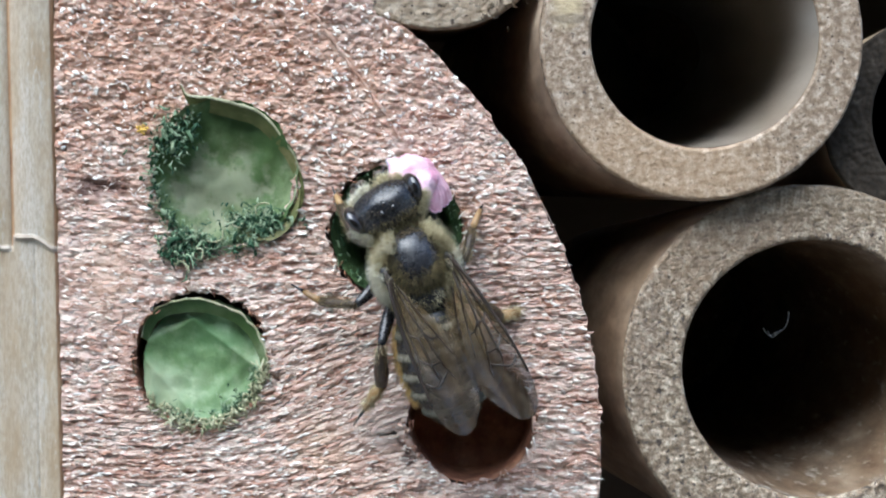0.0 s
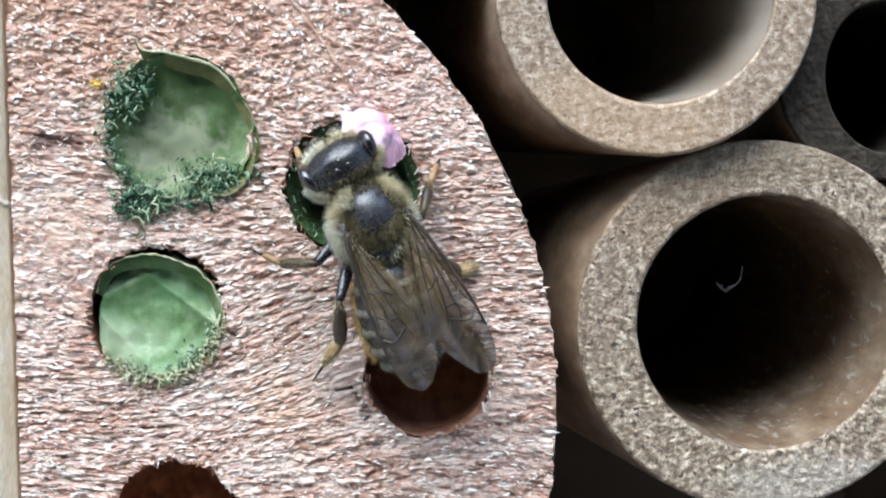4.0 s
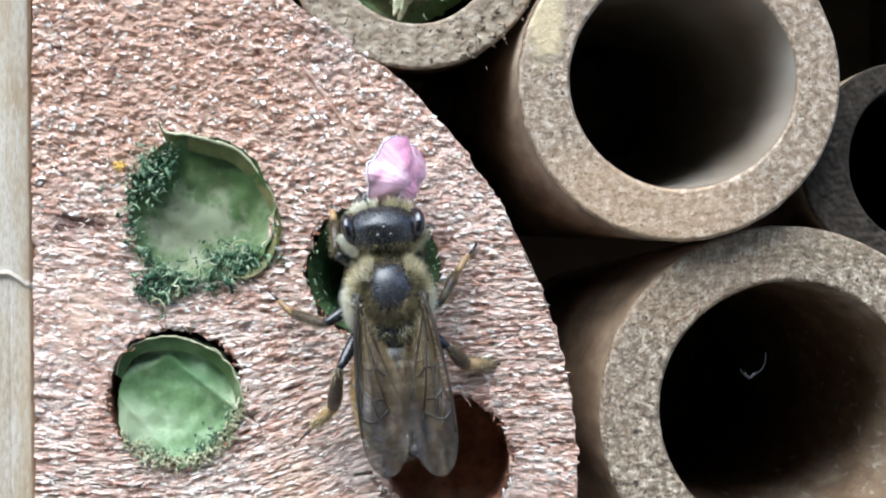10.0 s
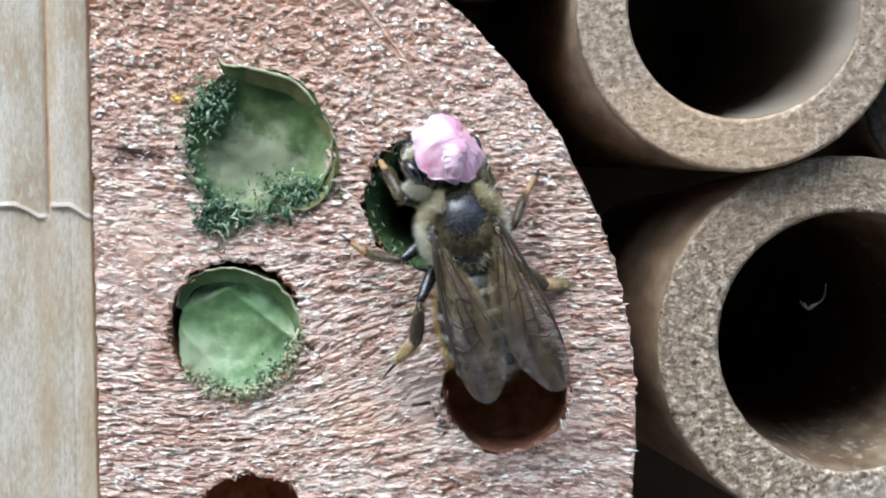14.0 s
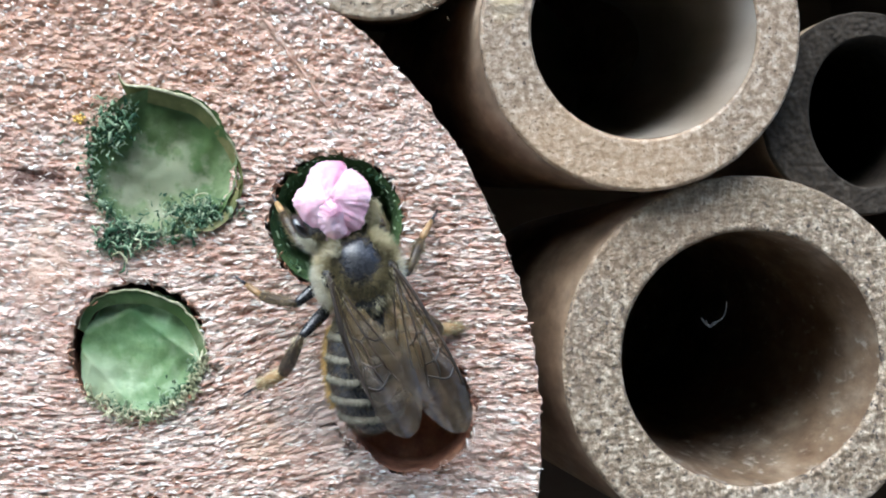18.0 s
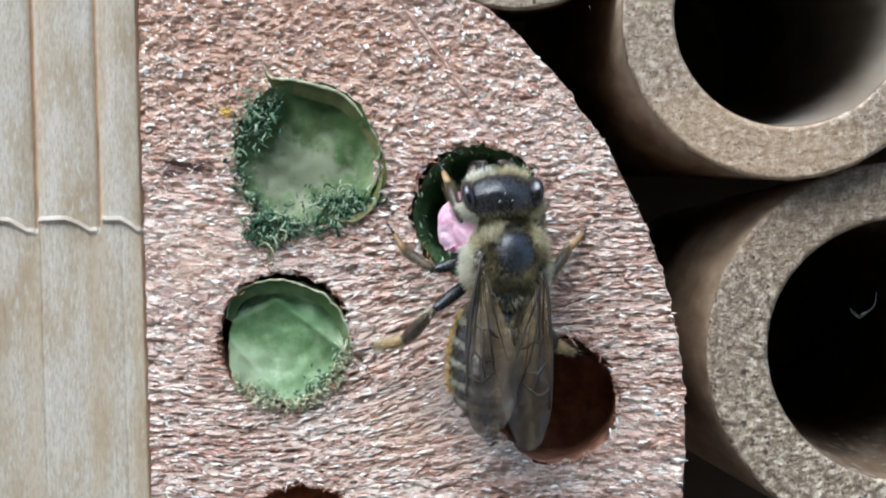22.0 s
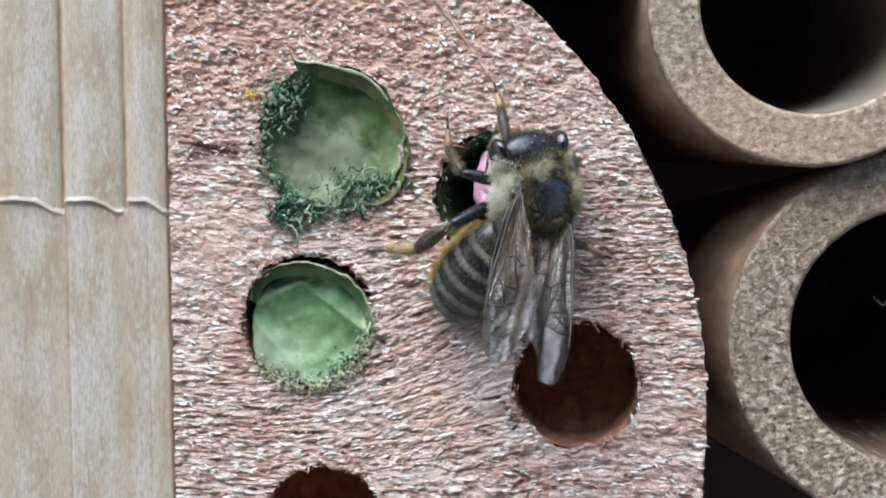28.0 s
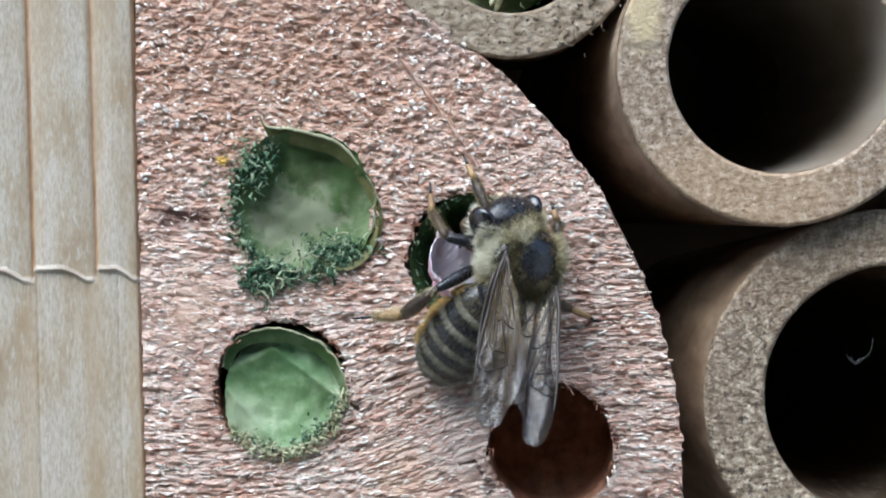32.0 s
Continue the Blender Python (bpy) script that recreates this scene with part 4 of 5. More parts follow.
    part("leaf_collar", strip([rel(c, 246, 598, .4), rel(c, 268, 552, .2), rel(c, 322, 531, .1), rel(c, 385, 538, .1), rel(c, 440, 568, .1), rel(c, 470, 622, .1), rel(c, 474, 668, .2)],
                              [(.3, .2, -.2), (.3, .3, -.4), (.1, .35, -.6), (-.15, .35, -.55), (-.35, .3, -.4), (-.42, .3, -.12), (-.35, .3, .1)], LEAF, "leaf_collar"), plug, "olive curled edge of an older leaf")
    edge = smooth_path([rel(c, 246, 598, .35), rel(c, 268, 552, .15), rel(c, 322, 531, .05), rel(c, 385, 538, .05), rel(c, 440, 568, .05), rel(c, 470, 622, .05), rel(c, 474, 668, .15)], 8)
    edge = [p + Vector((0.09 * noise.noise(p * 2.5), 0, 0.10 * noise.noise(p * 3.1 + Vector((4, 0, 0))))) for p in edge]
    part("cut_edge", mesh("cut_edge", *tube(edge, [0.05 * (1 + 0.8 * noise.noise(p * 4)) for p in edge], 6), PULP_PALE), plug, "pale bitten edge of the older leaf")

    def crumbs(rnd):
        t = rnd.uniform(4.1, 6.1)
        r = rnd.gauss(2.85, 0.2)
        return r * math.cos(t), rnd.uniform(0.0, 0.6), r * math.sin(t)

    ob = part("chewed_fringe", mesh("chewed_fringe", *merge([bits(520, crumbs, 0.14, 9), bits(70, lambda r: rel(c, r.gauss(425, 18), r.gauss(715, 14), r.uniform(0, .4)), 0.15, 10)]), PULP), plug, "chewed leaf crumbs")
    ob["kind"] = "stuff"
    ob = part("pale_crumb", mesh("pale_crumb", *bits(430, lambda r: (lambda t: (3.0 * math.cos(t) + r.gauss(0, .19), r.uniform(-.3, .15), 3.04 * math.sin(t) - .05 + r.gauss(0, .19)))(r.uniform(3.8, 6.2)), 0.19, 12), PULP_PALE), plug, "yellowish chewed leaf crumbs")
    ob["kind"] = "stuff"

    # the hole being worked on: leaf lining standing proud of the edge
    c = BORES["busy"]
    lin = thing("leaf_lining", "dark green rolled leaf lining an open nest hole", "leaf lining", Matrix.Translation(at(*c[:2])))
    for k, (t0, t1, r) in enumerate(((0.3, 2.4, 3.08), (2.1, 4.3, 3.0), (4.0, 6.7, 3.08))):
        v = []
        n = 44
        for i, y in enumerate((-0.05, 0.4, 1.2, 3, 6, 10)):
            for j in range(n):
                t = t0 + (t1 - t0) * j / (n - 1)
                w = r - 0.17 * i - 0.25 * (y > 5) + 0.12 * noise.noise(Vector((t * 2, y, k * 5)))
                yy = y + (0.35 * noise.noise(Vector((t * 4, 0, k * 9 + 2))) if i == 0 else 0)
                v.append((w * math.cos(t), yy, w * math.sin(t)))
        part("leaf_wrap", mesh("leaf_wrap", v, grid_faces(6, n), LINING), lin)
    ob = part("chewed_fringe", mesh("chewed_fringe", *bits(420, lambda r: (lambda t, q, y: ((q - 0.12 * y) * math.cos(t), y, (q - 0.12 * y) * math.sin(t)))(r.uniform(0.2, 6.4), r.gauss(2.95, .12), r.uniform(-.1, 2.2)), 0.14, 20), PULP), lin, "green leaf shreds on the hole edge")
    ob["kind"] = "stuff"

    # plug of the upper stalk
    stp = thing("mash_plug", "pale dried leaf mash plugging a bamboo tube", "leaf plug", Matrix.Translation(at(770, -176)))
    part("leaf_disc", leaf_disc("leaf_disc", 3.3, 0.5, 0.5, LEAF, 12.0), stp, m=mmloc(-0.3, 1.9, -0.2))
    part("leaf_fold", leaf_disc("leaf_fold", 1.45, 0.4, 0.5, PULP_PALE, 14.0, wob=0.3), stp, "pale dry leaf fold", mmloc(-1.85, 1.1, -1.0, 10, 0, -18))
    for x, y, z, r, k in ((1.4, 1.0, -1.15, (1.5, 0.65, 1.25), 4.0), (0.55, 0.9, -2.0, (0.7, 0.5, 0.6), 6.0), (2.2, 1.1, -0.3, (0.9, 0.5, 1.1), 8.0), (-0.4, 0.8, -1.9, (0.42, 0.4, 1.5), 9.0), (-0.2, 1.1, -0.2, (1.3, 0.5, 0.9), 11.0)):
        part("mash_lump", mesh("mash_lump", *ellipsoid(r, 30, 44, 0.5, k), PULP_PALE), stp, "pale crusty lump", mmloc(x, y, z, 0, 12 if k == 9.0 else 0, 0))
    ob = part("chewed_fringe", mesh("chewed_fringe", *bits(160, lambda r: (r.gauss(0.5, 1.2), r.uniform(.7, 1.6), r.gauss(-1.2, 1.0)), 0.2, 22), PULP), stp)
    ob["kind"] = "stuff"
    stray = thing("leaf_scrap", "pale green leaf scrap behind the log edge", "leaf scrap", Matrix.Translation(at(470, -165, 3.0)))
    part("leaf_disc", leaf_disc("leaf_disc", 1.8, 0.3, 0.5, LEAF, 15.0), stray)
    part("leaf_disc", leaf_disc("leaf_disc", 1.1, 0.3, 0.5, PULP_PALE, 16.0), stray, m=mmloc(-1.4, -0.5, 0.6, 20, 0, 10))

    # wisp of silk inside the wide tube
    silk = thing("silk_wisp", "small white wisp of spider silk in a tube", "cobweb", Matrix.Translation(at(1390, 588, 2.2)))
    for pts in (((1368, 585), (1378, 598), (1392, 596), (1404, 590)), ((1388, 594), (1405, 588), (1414, 575), (1417, 556)), ((1376, 590), (1384, 602), (1398, 594))):
        part("strand", mesh("strand", *tube(smooth_path([((u - 1390) / 38, 0.1 * k, (588 - v) / 38) for k, (u, v) in enumerate(pts)]), 0.035, 5), WEB), silk)


build_leaves()


# ---- the leafcutter bee: local x right, y forward, z away from the wood ----
def shell_spots(radii, n, test, seed, centre=(0, 0, 0)):
    rnd = random.Random(seed)
    out = []
    while len(out) < n:
        d = Vector((rnd.gauss(0, 1), rnd.gauss(0, 1), rnd.gauss(0, 1))).normalized()
        if test(d):
            p = Vector([c + r * k for c, r, k in zip(centre, radii, d)])
            out.append((p, Vector([k / r for k, r in zip(d, radii)])))
    return out


def build_bee():
    bee = thing("leafcutter_bee", "brown hairy leafcutter bee with pale-banded dark abdomen", "bee")
    TR = (1.6, 1.85, 1.5)
    nz = lambda d, k: noise.noise(d * k)
    thorax = part("thorax", mesh("thorax", *ellipsoid(TR, 26, 40, 0.05), CHITIN), bee, "dark bald-backed thorax ringed with golden hair", mmloc(0, -0.55, 0))
    disc = lambda d: math.hypot(d.x * 1.05, d.y - 0.34)
    part("hair", mesh("hair", *hairs(shell_spots(TR, 6500, lambda d: d.z > 0.2 and disc(d) > 0.62 + 0.22 * nz(d, 8), 1), 0.30, 0.010, 0.45, (0, -0.3, 0.1)), HAIR_GOLD), thorax, "golden brown hair")
    part("hair", mesh("hair", *hairs(shell_spots(TR, 6600, lambda d: -0.6 < d.z < 0.75 and math.hypot(d.x, d.y) > 0.74 + 0.16 * nz(d, 7) and nz(d, 5) > -0.3 and (abs(d.x) > 0.4 or d.y < 0), 11), 0.62, 0.011, 0.35, (0, -0.15, 0.15), 5), HAIR_BUFF), thorax, "buff hair fringe")
    part("hair", mesh("hair", *hairs(shell_spots(TR, 2600, lambda d: d.z > 0.45 and disc(d) > 0.46 + 0.2 * nz(d, 7), 2), 0.18, 0.010, 0.5, (0, -0.3, 0)), HAIR_DARK), thorax, "short brown hair")
    for sd, ends, count in ((-1, (-0.55, 0.25), 2100), (1, (-0.5, 0.2), 700)):
        part("hair", mesh("hair", *hairs(shell_spots(TR, count, lambda d: d.x * sd > 0.55 and ends[0] < d.y < ends[1] and -0.5 < d.z < 0.42 + 0.25 * nz(d, 9) and nz(d, 6) > -0.25, 3), 0.62, 0.014, 0.45, (0.25 * sd, -0.3, 0.2)), HAIR_PALE), thorax, "cream side tuft")
        part("hair", mesh("hair", *hairs(shell_spots(TR, 480, lambda d: 0.42 < d.x * sd < 0.85 and 0.4 < d.y < 0.85 and 0.0 < d.z < 0.75 and nz(d, 6) > -0.2, 4), 0.34, 0.012, 0.4, (0.1 * sd, 0.15, 0.2)), HAIR_PALE if sd < 0 else HAIR_BUFF), thorax, "cream shoulder tuft")
    part("scutellum", mesh("scutellum", *ellipsoid((1.05, 0.5, 0.4), 12, 20), CHITIN), thorax, m=mmloc(0, -1.35, 0.85))
    part("propodeum", mesh("propodeum", *ellipsoid((1.15, 0.75, 1.0), 14, 22), CHITIN), thorax, "bare black rear face", mmloc(0, -1.75, 0.0))
    for sd in (-1, 1):
        part("tegula", mesh("tegula", *ellipsoid((0.34, 0.46, 0.22), 10, 16), CHITIN), thorax, "smooth dark wing-root cap", mmloc(1.42 * sd, -0.1, 0.85, 0, 25 * sd, 0))

    B = {}
    HR = (1.78, 1.16, 1.38)
    head = part("head", mesh("head", *ellipsoid(HR, 22, 36, 0.05, 3.0), CHITIN), bee, "broad black head with glossy eyes", mmloc(0, 2.25, -0.35))
    for sd in (-1, 1):
        part("eye", mesh("eye", *ellipsoid((0.42, 0.78, 0.95), 16, 24), EYE), head, "glossy dark compound eye", mmloc(1.37 * sd, 0.17, 0.22, 0, 18 * sd, -12 * sd))
        pts = smooth_path([(0, 0, 0), (0.16 * sd, 0.4, 0.28), (0.3 * sd, 0.8, 0.12), (0.42 * sd, 1.15, -0.4), (0.5 * sd, 1.35, -1.0), (0.5 * sd, 1.45, -1.6)], 6)
        B["antenna" + ("_l" if sd < 0 else "_r")] = part("antenna", mesh("antenna", *tube(pts, [0.06] * 8 + [0.07 + 0.012 * (i % 2) for i in range(len(pts) - 8)], 8), CHITIN), head, m=mmloc(0.42 * sd, 0.9, -0.05))
        part("mandible", mesh("mandible", *tube(smooth_path([(0.95 * sd, 0.9, -0.9), (0.85 * sd, 1.5, -1.0), (0.25 * sd, 1.8, -0.9)], 5), [0.3, 0.32, 0.3, 0.3, 0.28, 0.27, 0.25, 0.22, 0.2, 0.16, 0.1], 8), CHITIN_BROWN), head)
        part("hair", mesh("hair", *hairs(shell_spots(HR, 900, lambda d: d.x * sd > 0.62 and -0.75 < d.y < -0.05 and -0.6 < d.z < 0.45, 17), 0.42, 0.012, 0.35, (0.2 * sd, -0.1, 0.25)), HAIR_PALE if sd < 0 else HAIR_BUFF), head, "cream cheek stripe")
        part("hair", mesh("hair", *hairs(shell_spots(HR, 420, lambda d: 0.12 < d.x * sd < 0.68 and d.y > 0.5 and -0.6 < d.z < 0.32 and nz(d, 6) > -0.15, 9), 0.5, 0.012, 0.35, (0, 0.15, 0.25)), HAIR_PALE if sd < 0 else HAIR_BUFF), head, "cream face tuft")
    for x, y in ((-0.28, -0.25), (0.28, -0.25), (0, 0.08)):
        part("ocellus", mesh("ocellus", *ellipsoid((0.13, 0.13, 0.1), 8, 12), EYE), head, m=mmloc(x, y, 1.31))
    part("hair", mesh("hair", *hairs(shell_spots(HR, 260, lambda d: d.y > 0.55 and -0.6 < d.z < 0.4 and abs(d.x) < 0.75, 7), 0.42, 0.012, 0.3, (0, 0.1, 0.1)), HAIR_BUFF), head, "buff face hair")
    part("hair", mesh("hair", *hairs(shell_spots(HR, 900, lambda d: d.y < -0.5 and d.z > -0.4, 8), 0.3, 0.012, 0.35, (0, 0, 0.2)), HAIR_GOLD), head, "golden hair behind the head")
    part("hair", mesh("hair", *hairs(shell_spots(HR, 600, lambda d: d.z > 0.35, 10), 0.16, 0.008, 0.4, (0, -0.2, 0)), HAIR_DARK), head, "short dark hair")

    # abdomen: six overlapping plates with pale hair bands, orange brush beneath
    abdomen = part("abdomen", mesh("abdomen", *ellipsoid((1.0, 0.75, 0.85), 12, 24), CHITIN), bee, "dark abdomen with pale bands", mmloc(0, -2.2, -0.2))
    prof = lambda y: 1.8 * max(0.02, 1 - ((y + 2.5) / 3.08) ** 2) ** 0.45 if y < -2.5 else 1.8 * max(0.02, 1 - ((y + 2.5) / 2.8) ** 2) ** 0.36
    edges = (-0.1, -1.0, -1.95, -2.9, -3.8, -4.65, -5.45)
    for k in range(6):
        a, b = edges[k], edges[k + 1]
        n = 40
        v = []
        for i in range(9):
            q = i / 8
            y = a + 0.15 + (b - a - 0.1) * q
            r = prof(y) + 0.06 * q - 0.03
            if i == 8:
                r -= 0.08
            for j in range(n):
                t = 2 * math.pi * j / n
                zz = math.sin(t)
                v.append((r * math.cos(t), y - 0.22 * max(0, zz), r * (0.82 if zz > 0 else 0.72) * zz))
        part("tergite", mesh("tergite", v, [q[::-1] for q in grid_faces(9, n, True)] + ([tuple(range(8 * n, 9 * n))] if k == 5 else []), CHITIN), abdomen, "dark shiny abdominal plate")
        rnd = random.Random(30 + k)
        sp, sp2 = [], []
        for _ in range(1700):
            t = rnd.uniform(-0.35, math.pi + 0.35)
            y = b + rnd.uniform(-0.05, 0.13) + 0.05 * noise.noise(Vector((t * 4, k, 0)))
            r = prof(y) + 0.03
            sp.append(((r * math.cos(t), y - 0.22 * max(0, math.sin(t)), r * 0.82 * math.sin(t)), (math.cos(t), -0.9, math.sin(t))))
        for _ in range(520):
            t = rnd.uniform(-0.2, math.pi + 0.2)
            y = rnd.uniform(b, a)
            r = prof(y) + 0.02
            sp2.append(((r * math.cos(t), y - 0.22 * max(0, math.sin(t)), r * 0.82 * math.sin(t)), (math.cos(t), -0.9, math.sin(t))))
        if k < 5:
            part("hair_band", mesh("hair_band", *hairs(sp, 0.24, 0.009, 0.35, (0, -0.6, 0), 40 + k), HAIR_BAND), abdomen, "cream hair band")
        part("hair", mesh("hair", *hairs(sp2, 0.34 if k == 0 else 0.2, 0.008, 0.3, (0, -0.4, 0), 50 + k), HAIR_GOLD if k < 1 else HAIR_DARK), abdomen, "thin brown hair")
    rnd = random.Random(77)
    sp = []
    for _ in range(5200):
        t = rnd.uniform(math.pi - 0.05, 2 * math.pi + 0.05)
        y = rnd.uniform(-4.2, -0.6)
        r = prof(y)
        sp.append(((r * math.cos(t), y, r * 0.72 * math.sin(t)), (math.cos(t) * 1.3, -0.7, math.sin(t) + 0.15)))
    part("scopa", mesh("scopa", *hairs(sp, 0.5, 0.014, 0.3, (0, -0.5, 0), 78), SCOPA), abdomen, "orange-yellow pollen brush")

    # wings
    fore = [(0, 0), (0.25, -1.5), (0.38, -3.2), (0.42, -5.0), (0.36, -6.4), (0.08, -7.4), (-0.5, -7.95), (-1.15, -7.75), (-1.72, -6.95), (-2.0, -5.8), (-1.9, -4.6), (-1.45, -3.3), (-0.85, -2.0), (-0.3, -0.8)]
    hind = [(0, 0), (0.15, -1.2), (0.22, -2.8), (0.05, -4.4), (-0.45, -5.4), (-1.15, -5.5), (-1.75, -4.6), (-1.7, -3.0), (-1.05, -1.4), (-0.35, -0.5)]
    veins_f = (((0, 0), (0.24, -1.5), (0.36, -3.2), (0.40, -4.9), (0.33, -6.2)), ((-0.02, -0.2), (0.05, -1.5), (0.12, -3.0), (0.12, -4.2), (0.38, -5.1)), ((-0.05, -0.3), (-0.25, -1.8), (-0.5, -3.2), (-0.8, -4.6), (-1.15, -5.6)),
               ((-0.1, -0.4), (-0.5, -1.8), (-0.98, -3.2), (-1.45, -4.5)), ((0.12, -3.0), (-0.2, -3.3), (-0.5, -3.2)), ((0.12, -4.2), (-0.3, -4.6), (-0.8, -4.6)), ((-0.5, -3.2), (-0.8, -3.5), (-1.08, -3.5)),
               ((0.25, -5.3), (-0.2, -5.6), (-0.65, -5.3), (-0.95, -5.05)), ((-0.2, -3.3), (-0.3, -4.0), (-0.3, -4.6)), ((-0.3, -4.6), (-0.38, -5.1), (-0.5, -5.45)))
    veins_h = (((0, 0), (0.14, -1.2), (0.2, -2.8), (0.03, -4.3)), ((-0.05, -0.3), (-0.25, -1.6), (-0.45, -2.9), (-0.6, -4.2)), ((-0.15, -0.5), (-0.6, -1.6), (-1.1, -2.8)), ((-0.35, -2.3), (-0.6, -2.4), (-0.85, -2.2)))

    def wing(name, outline, veins, side, base, lab):
        pts = smooth_path([(x * 0.95, y, 0) for x, y in outline] + [(0, 0, 0)], 6)[:-1]
        # lengthwise pleats between the veins, a drooping trailing edge and a crinkled tip
        camber = lambda x, y: (0.10 * math.sin(y * 0.9) * (x + 0.6) + 0.10 * math.sin(x * 2.2) + 0.17 * math.sin((x + 0.6) / (0.25 + 0.13 * min(-y, 5)) * 4.2 + 0.5 * math.sin(y * 1.3)) * min(1, -y / 2)
                               + 0.14 * noise.noise(Vector((x * 1.1, y * 0.45, 2.0))) * min(1, -y / 3) + 0.05 * noise.noise(Vector((x * 3.2, y * 1.1, 5.0))) * min(1, -y / 3))
        v = []
        n = len(pts)
        # rings shrunk towards a spine so that the membrane can bend
        for k in range(20):
            q = 1 - k / 19
            for p in pts:
                sx = -0.72 * min(1, -p.y / 4)
                x = sx + (p.x - sx) * q
                fray = 1 + 0.008 * noise.noise(Vector((p.x * 6, p.y * 6, 1.0))) * (q > 0.97)
                v.append((x * side, p.y * fray, camber(x, p.y)))
        w = part(name, mesh(name, v, grid_faces(20, n, True), WING), bee, lab, base)
        for i, vv in enumerate(veins):
            line = smooth_path([(a * 0.95, b, 0) for a, b in vv], 4)
            part("vein", mesh("vein", *tube([(q.x * side, q.y, camber(q.x, q.y) + 0.01) for q in line], [(0.085 if i == 0 else 0.042) * (1.25 - 0.6 * k / len(line)) for k in range(len(line))], 5), VEIN_WING), w, "dark wing vein")
        return w

    for key, sd in (("l", -1), ("r", 1)):
        B["hind_" + key] = wing("hind_wing", hind, veins_h, sd, mmloc(1.3 * sd, -1.4, 0.75), "smoky translucent hind wing")
        B["fore_" + key] = wing("fore_wing", fore, veins_f, sd, mmloc(1.42 * sd, -0.85, 1.0), "smoky translucent fore wing")

    # legs: hip, knee, ankle, tip
    legs = {"lf": ((-1.0, 1.3, -1.2), (-2.3, 1.9, -0.4), (-2.4, 3.4, -1.6), (-2.5, 4.4, -2.7)), "lm": ((-1.3, -0.2, -1.3), (-2.9, -1.1, -0.7), (-4.3, -0.6, -2.2), (-5.4, 0.5, -2.9)),
            "lh": ((-1.2, -1.3, -1.2), (-2.3, -3.1, -0.2), (-2.6, -4.9, -1.5), (-4.2, -6.5, -2.85)), "rf": ((1.0, 1.3, -1.2), (1.6, 1.7, -1.5), (1.3, 2.5, -2.1), (0.8, 3.1, -2.8)),
            "rm": ((1.2, -0.5, -1.3), (2.35, -0.4, -0.7), (3.2, 0.9, -1.8), (4.4, 2.35, -2.75)), "rh": ((1.2, -1.3, -1.2), (2.6, -2.4, -0.8), (3.5, -3.3, -2.1), (5.6, -3.4, -2.9))}
    for key, (a, b, c, d) in legs.items():
        a, b, c, d = (Vector(p) + Vector((0, -0.5, 0)) for p in (a, b, c, d))
        lg = part("leg", mesh("leg", *tube(smooth_path([(0, 0, 0), tuple((b - a) * 0.5), tuple(b - a)], 4), [0.2, 0.24, 0.28, 0.3, 0.3, 0.28, 0.25, 0.21, 0.16], 10), CHITIN), bee, "jointed dark leg with amber foot", Matrix.Translation(a * MM))
        part("tibia", mesh("tibia", *tube([b - a, (b - a).lerp(c - a, 0.3), (b - a).lerp(c - a, 0.7), c - a], [0.17, 0.27, 0.35, 0.29] if key[1] == "h" else [0.15, 0.2, 0.25, 0.2], 10), CHITIN_BROWN), lg)
        t1 = (c - a).lerp(d - a, 0.45)
        part("tarsus", mesh("tarsus", *tube([c - a, (c - a).lerp(t1, 0.5), t1, t1.lerp(d - a, 0.25)], [0.25, 0.29, 0.22, 0.14] if key[1] == "h" else [0.15, 0.17, 0.14, 0.1], 8), TARSUS), lg, "amber foot")
        part("claw", mesh("claw", *tube([t1.lerp(d - a, 0.2), t1.lerp(d - a, 0.6), d - a], [0.085, 0.065, 0.035], 7), CHITIN), lg, "thin dark foot tip")
        rnd = random.Random(ord(key[0]) + ord(key[1]))
        sp = []
        for _ in range(380):
            s = rnd.random()
            p = (b - a).lerp(c - a, s)
            q = Vector((rnd.gauss(0, 1), rnd.gauss(0, 1), rnd.gauss(0, 1))).normalized()
            sp.append((p + q * 0.24, q))
        part("hair", mesh("hair", *hairs(sp, 0.24, 0.009, 0.2, tuple((c - b).normalized() * 0.9)), HAIR_BUFF if key == "lh" else HAIR_GOLD), lg, "fine leg hair")
        if key[1] == "h":
            # the hind feet are thickly brushed
            sp = []
            for _ in range(420):
                q = Vector((rnd.gauss(0, 1), rnd.gauss(0, 1), rnd.gauss(0, 1))).normalized()
                sp.append(((c - a).lerp(t1, rnd.uniform(0, 1.2)) + q * 0.24, q))
            part("foot_brush", mesh("foot_brush", *hairs(sp, 0.3, 0.01, 0.2, tuple((d - c).normalized() * 0.9)), HAIR_BUFF), lg, "buff brush of the hind foot")
        B["leg_" + key] = lg
        B["hip_" + key] = a
    B["root"], B["head"], B["abdomen"] = bee, head, abdomen
    return B


BEE = build_bee()


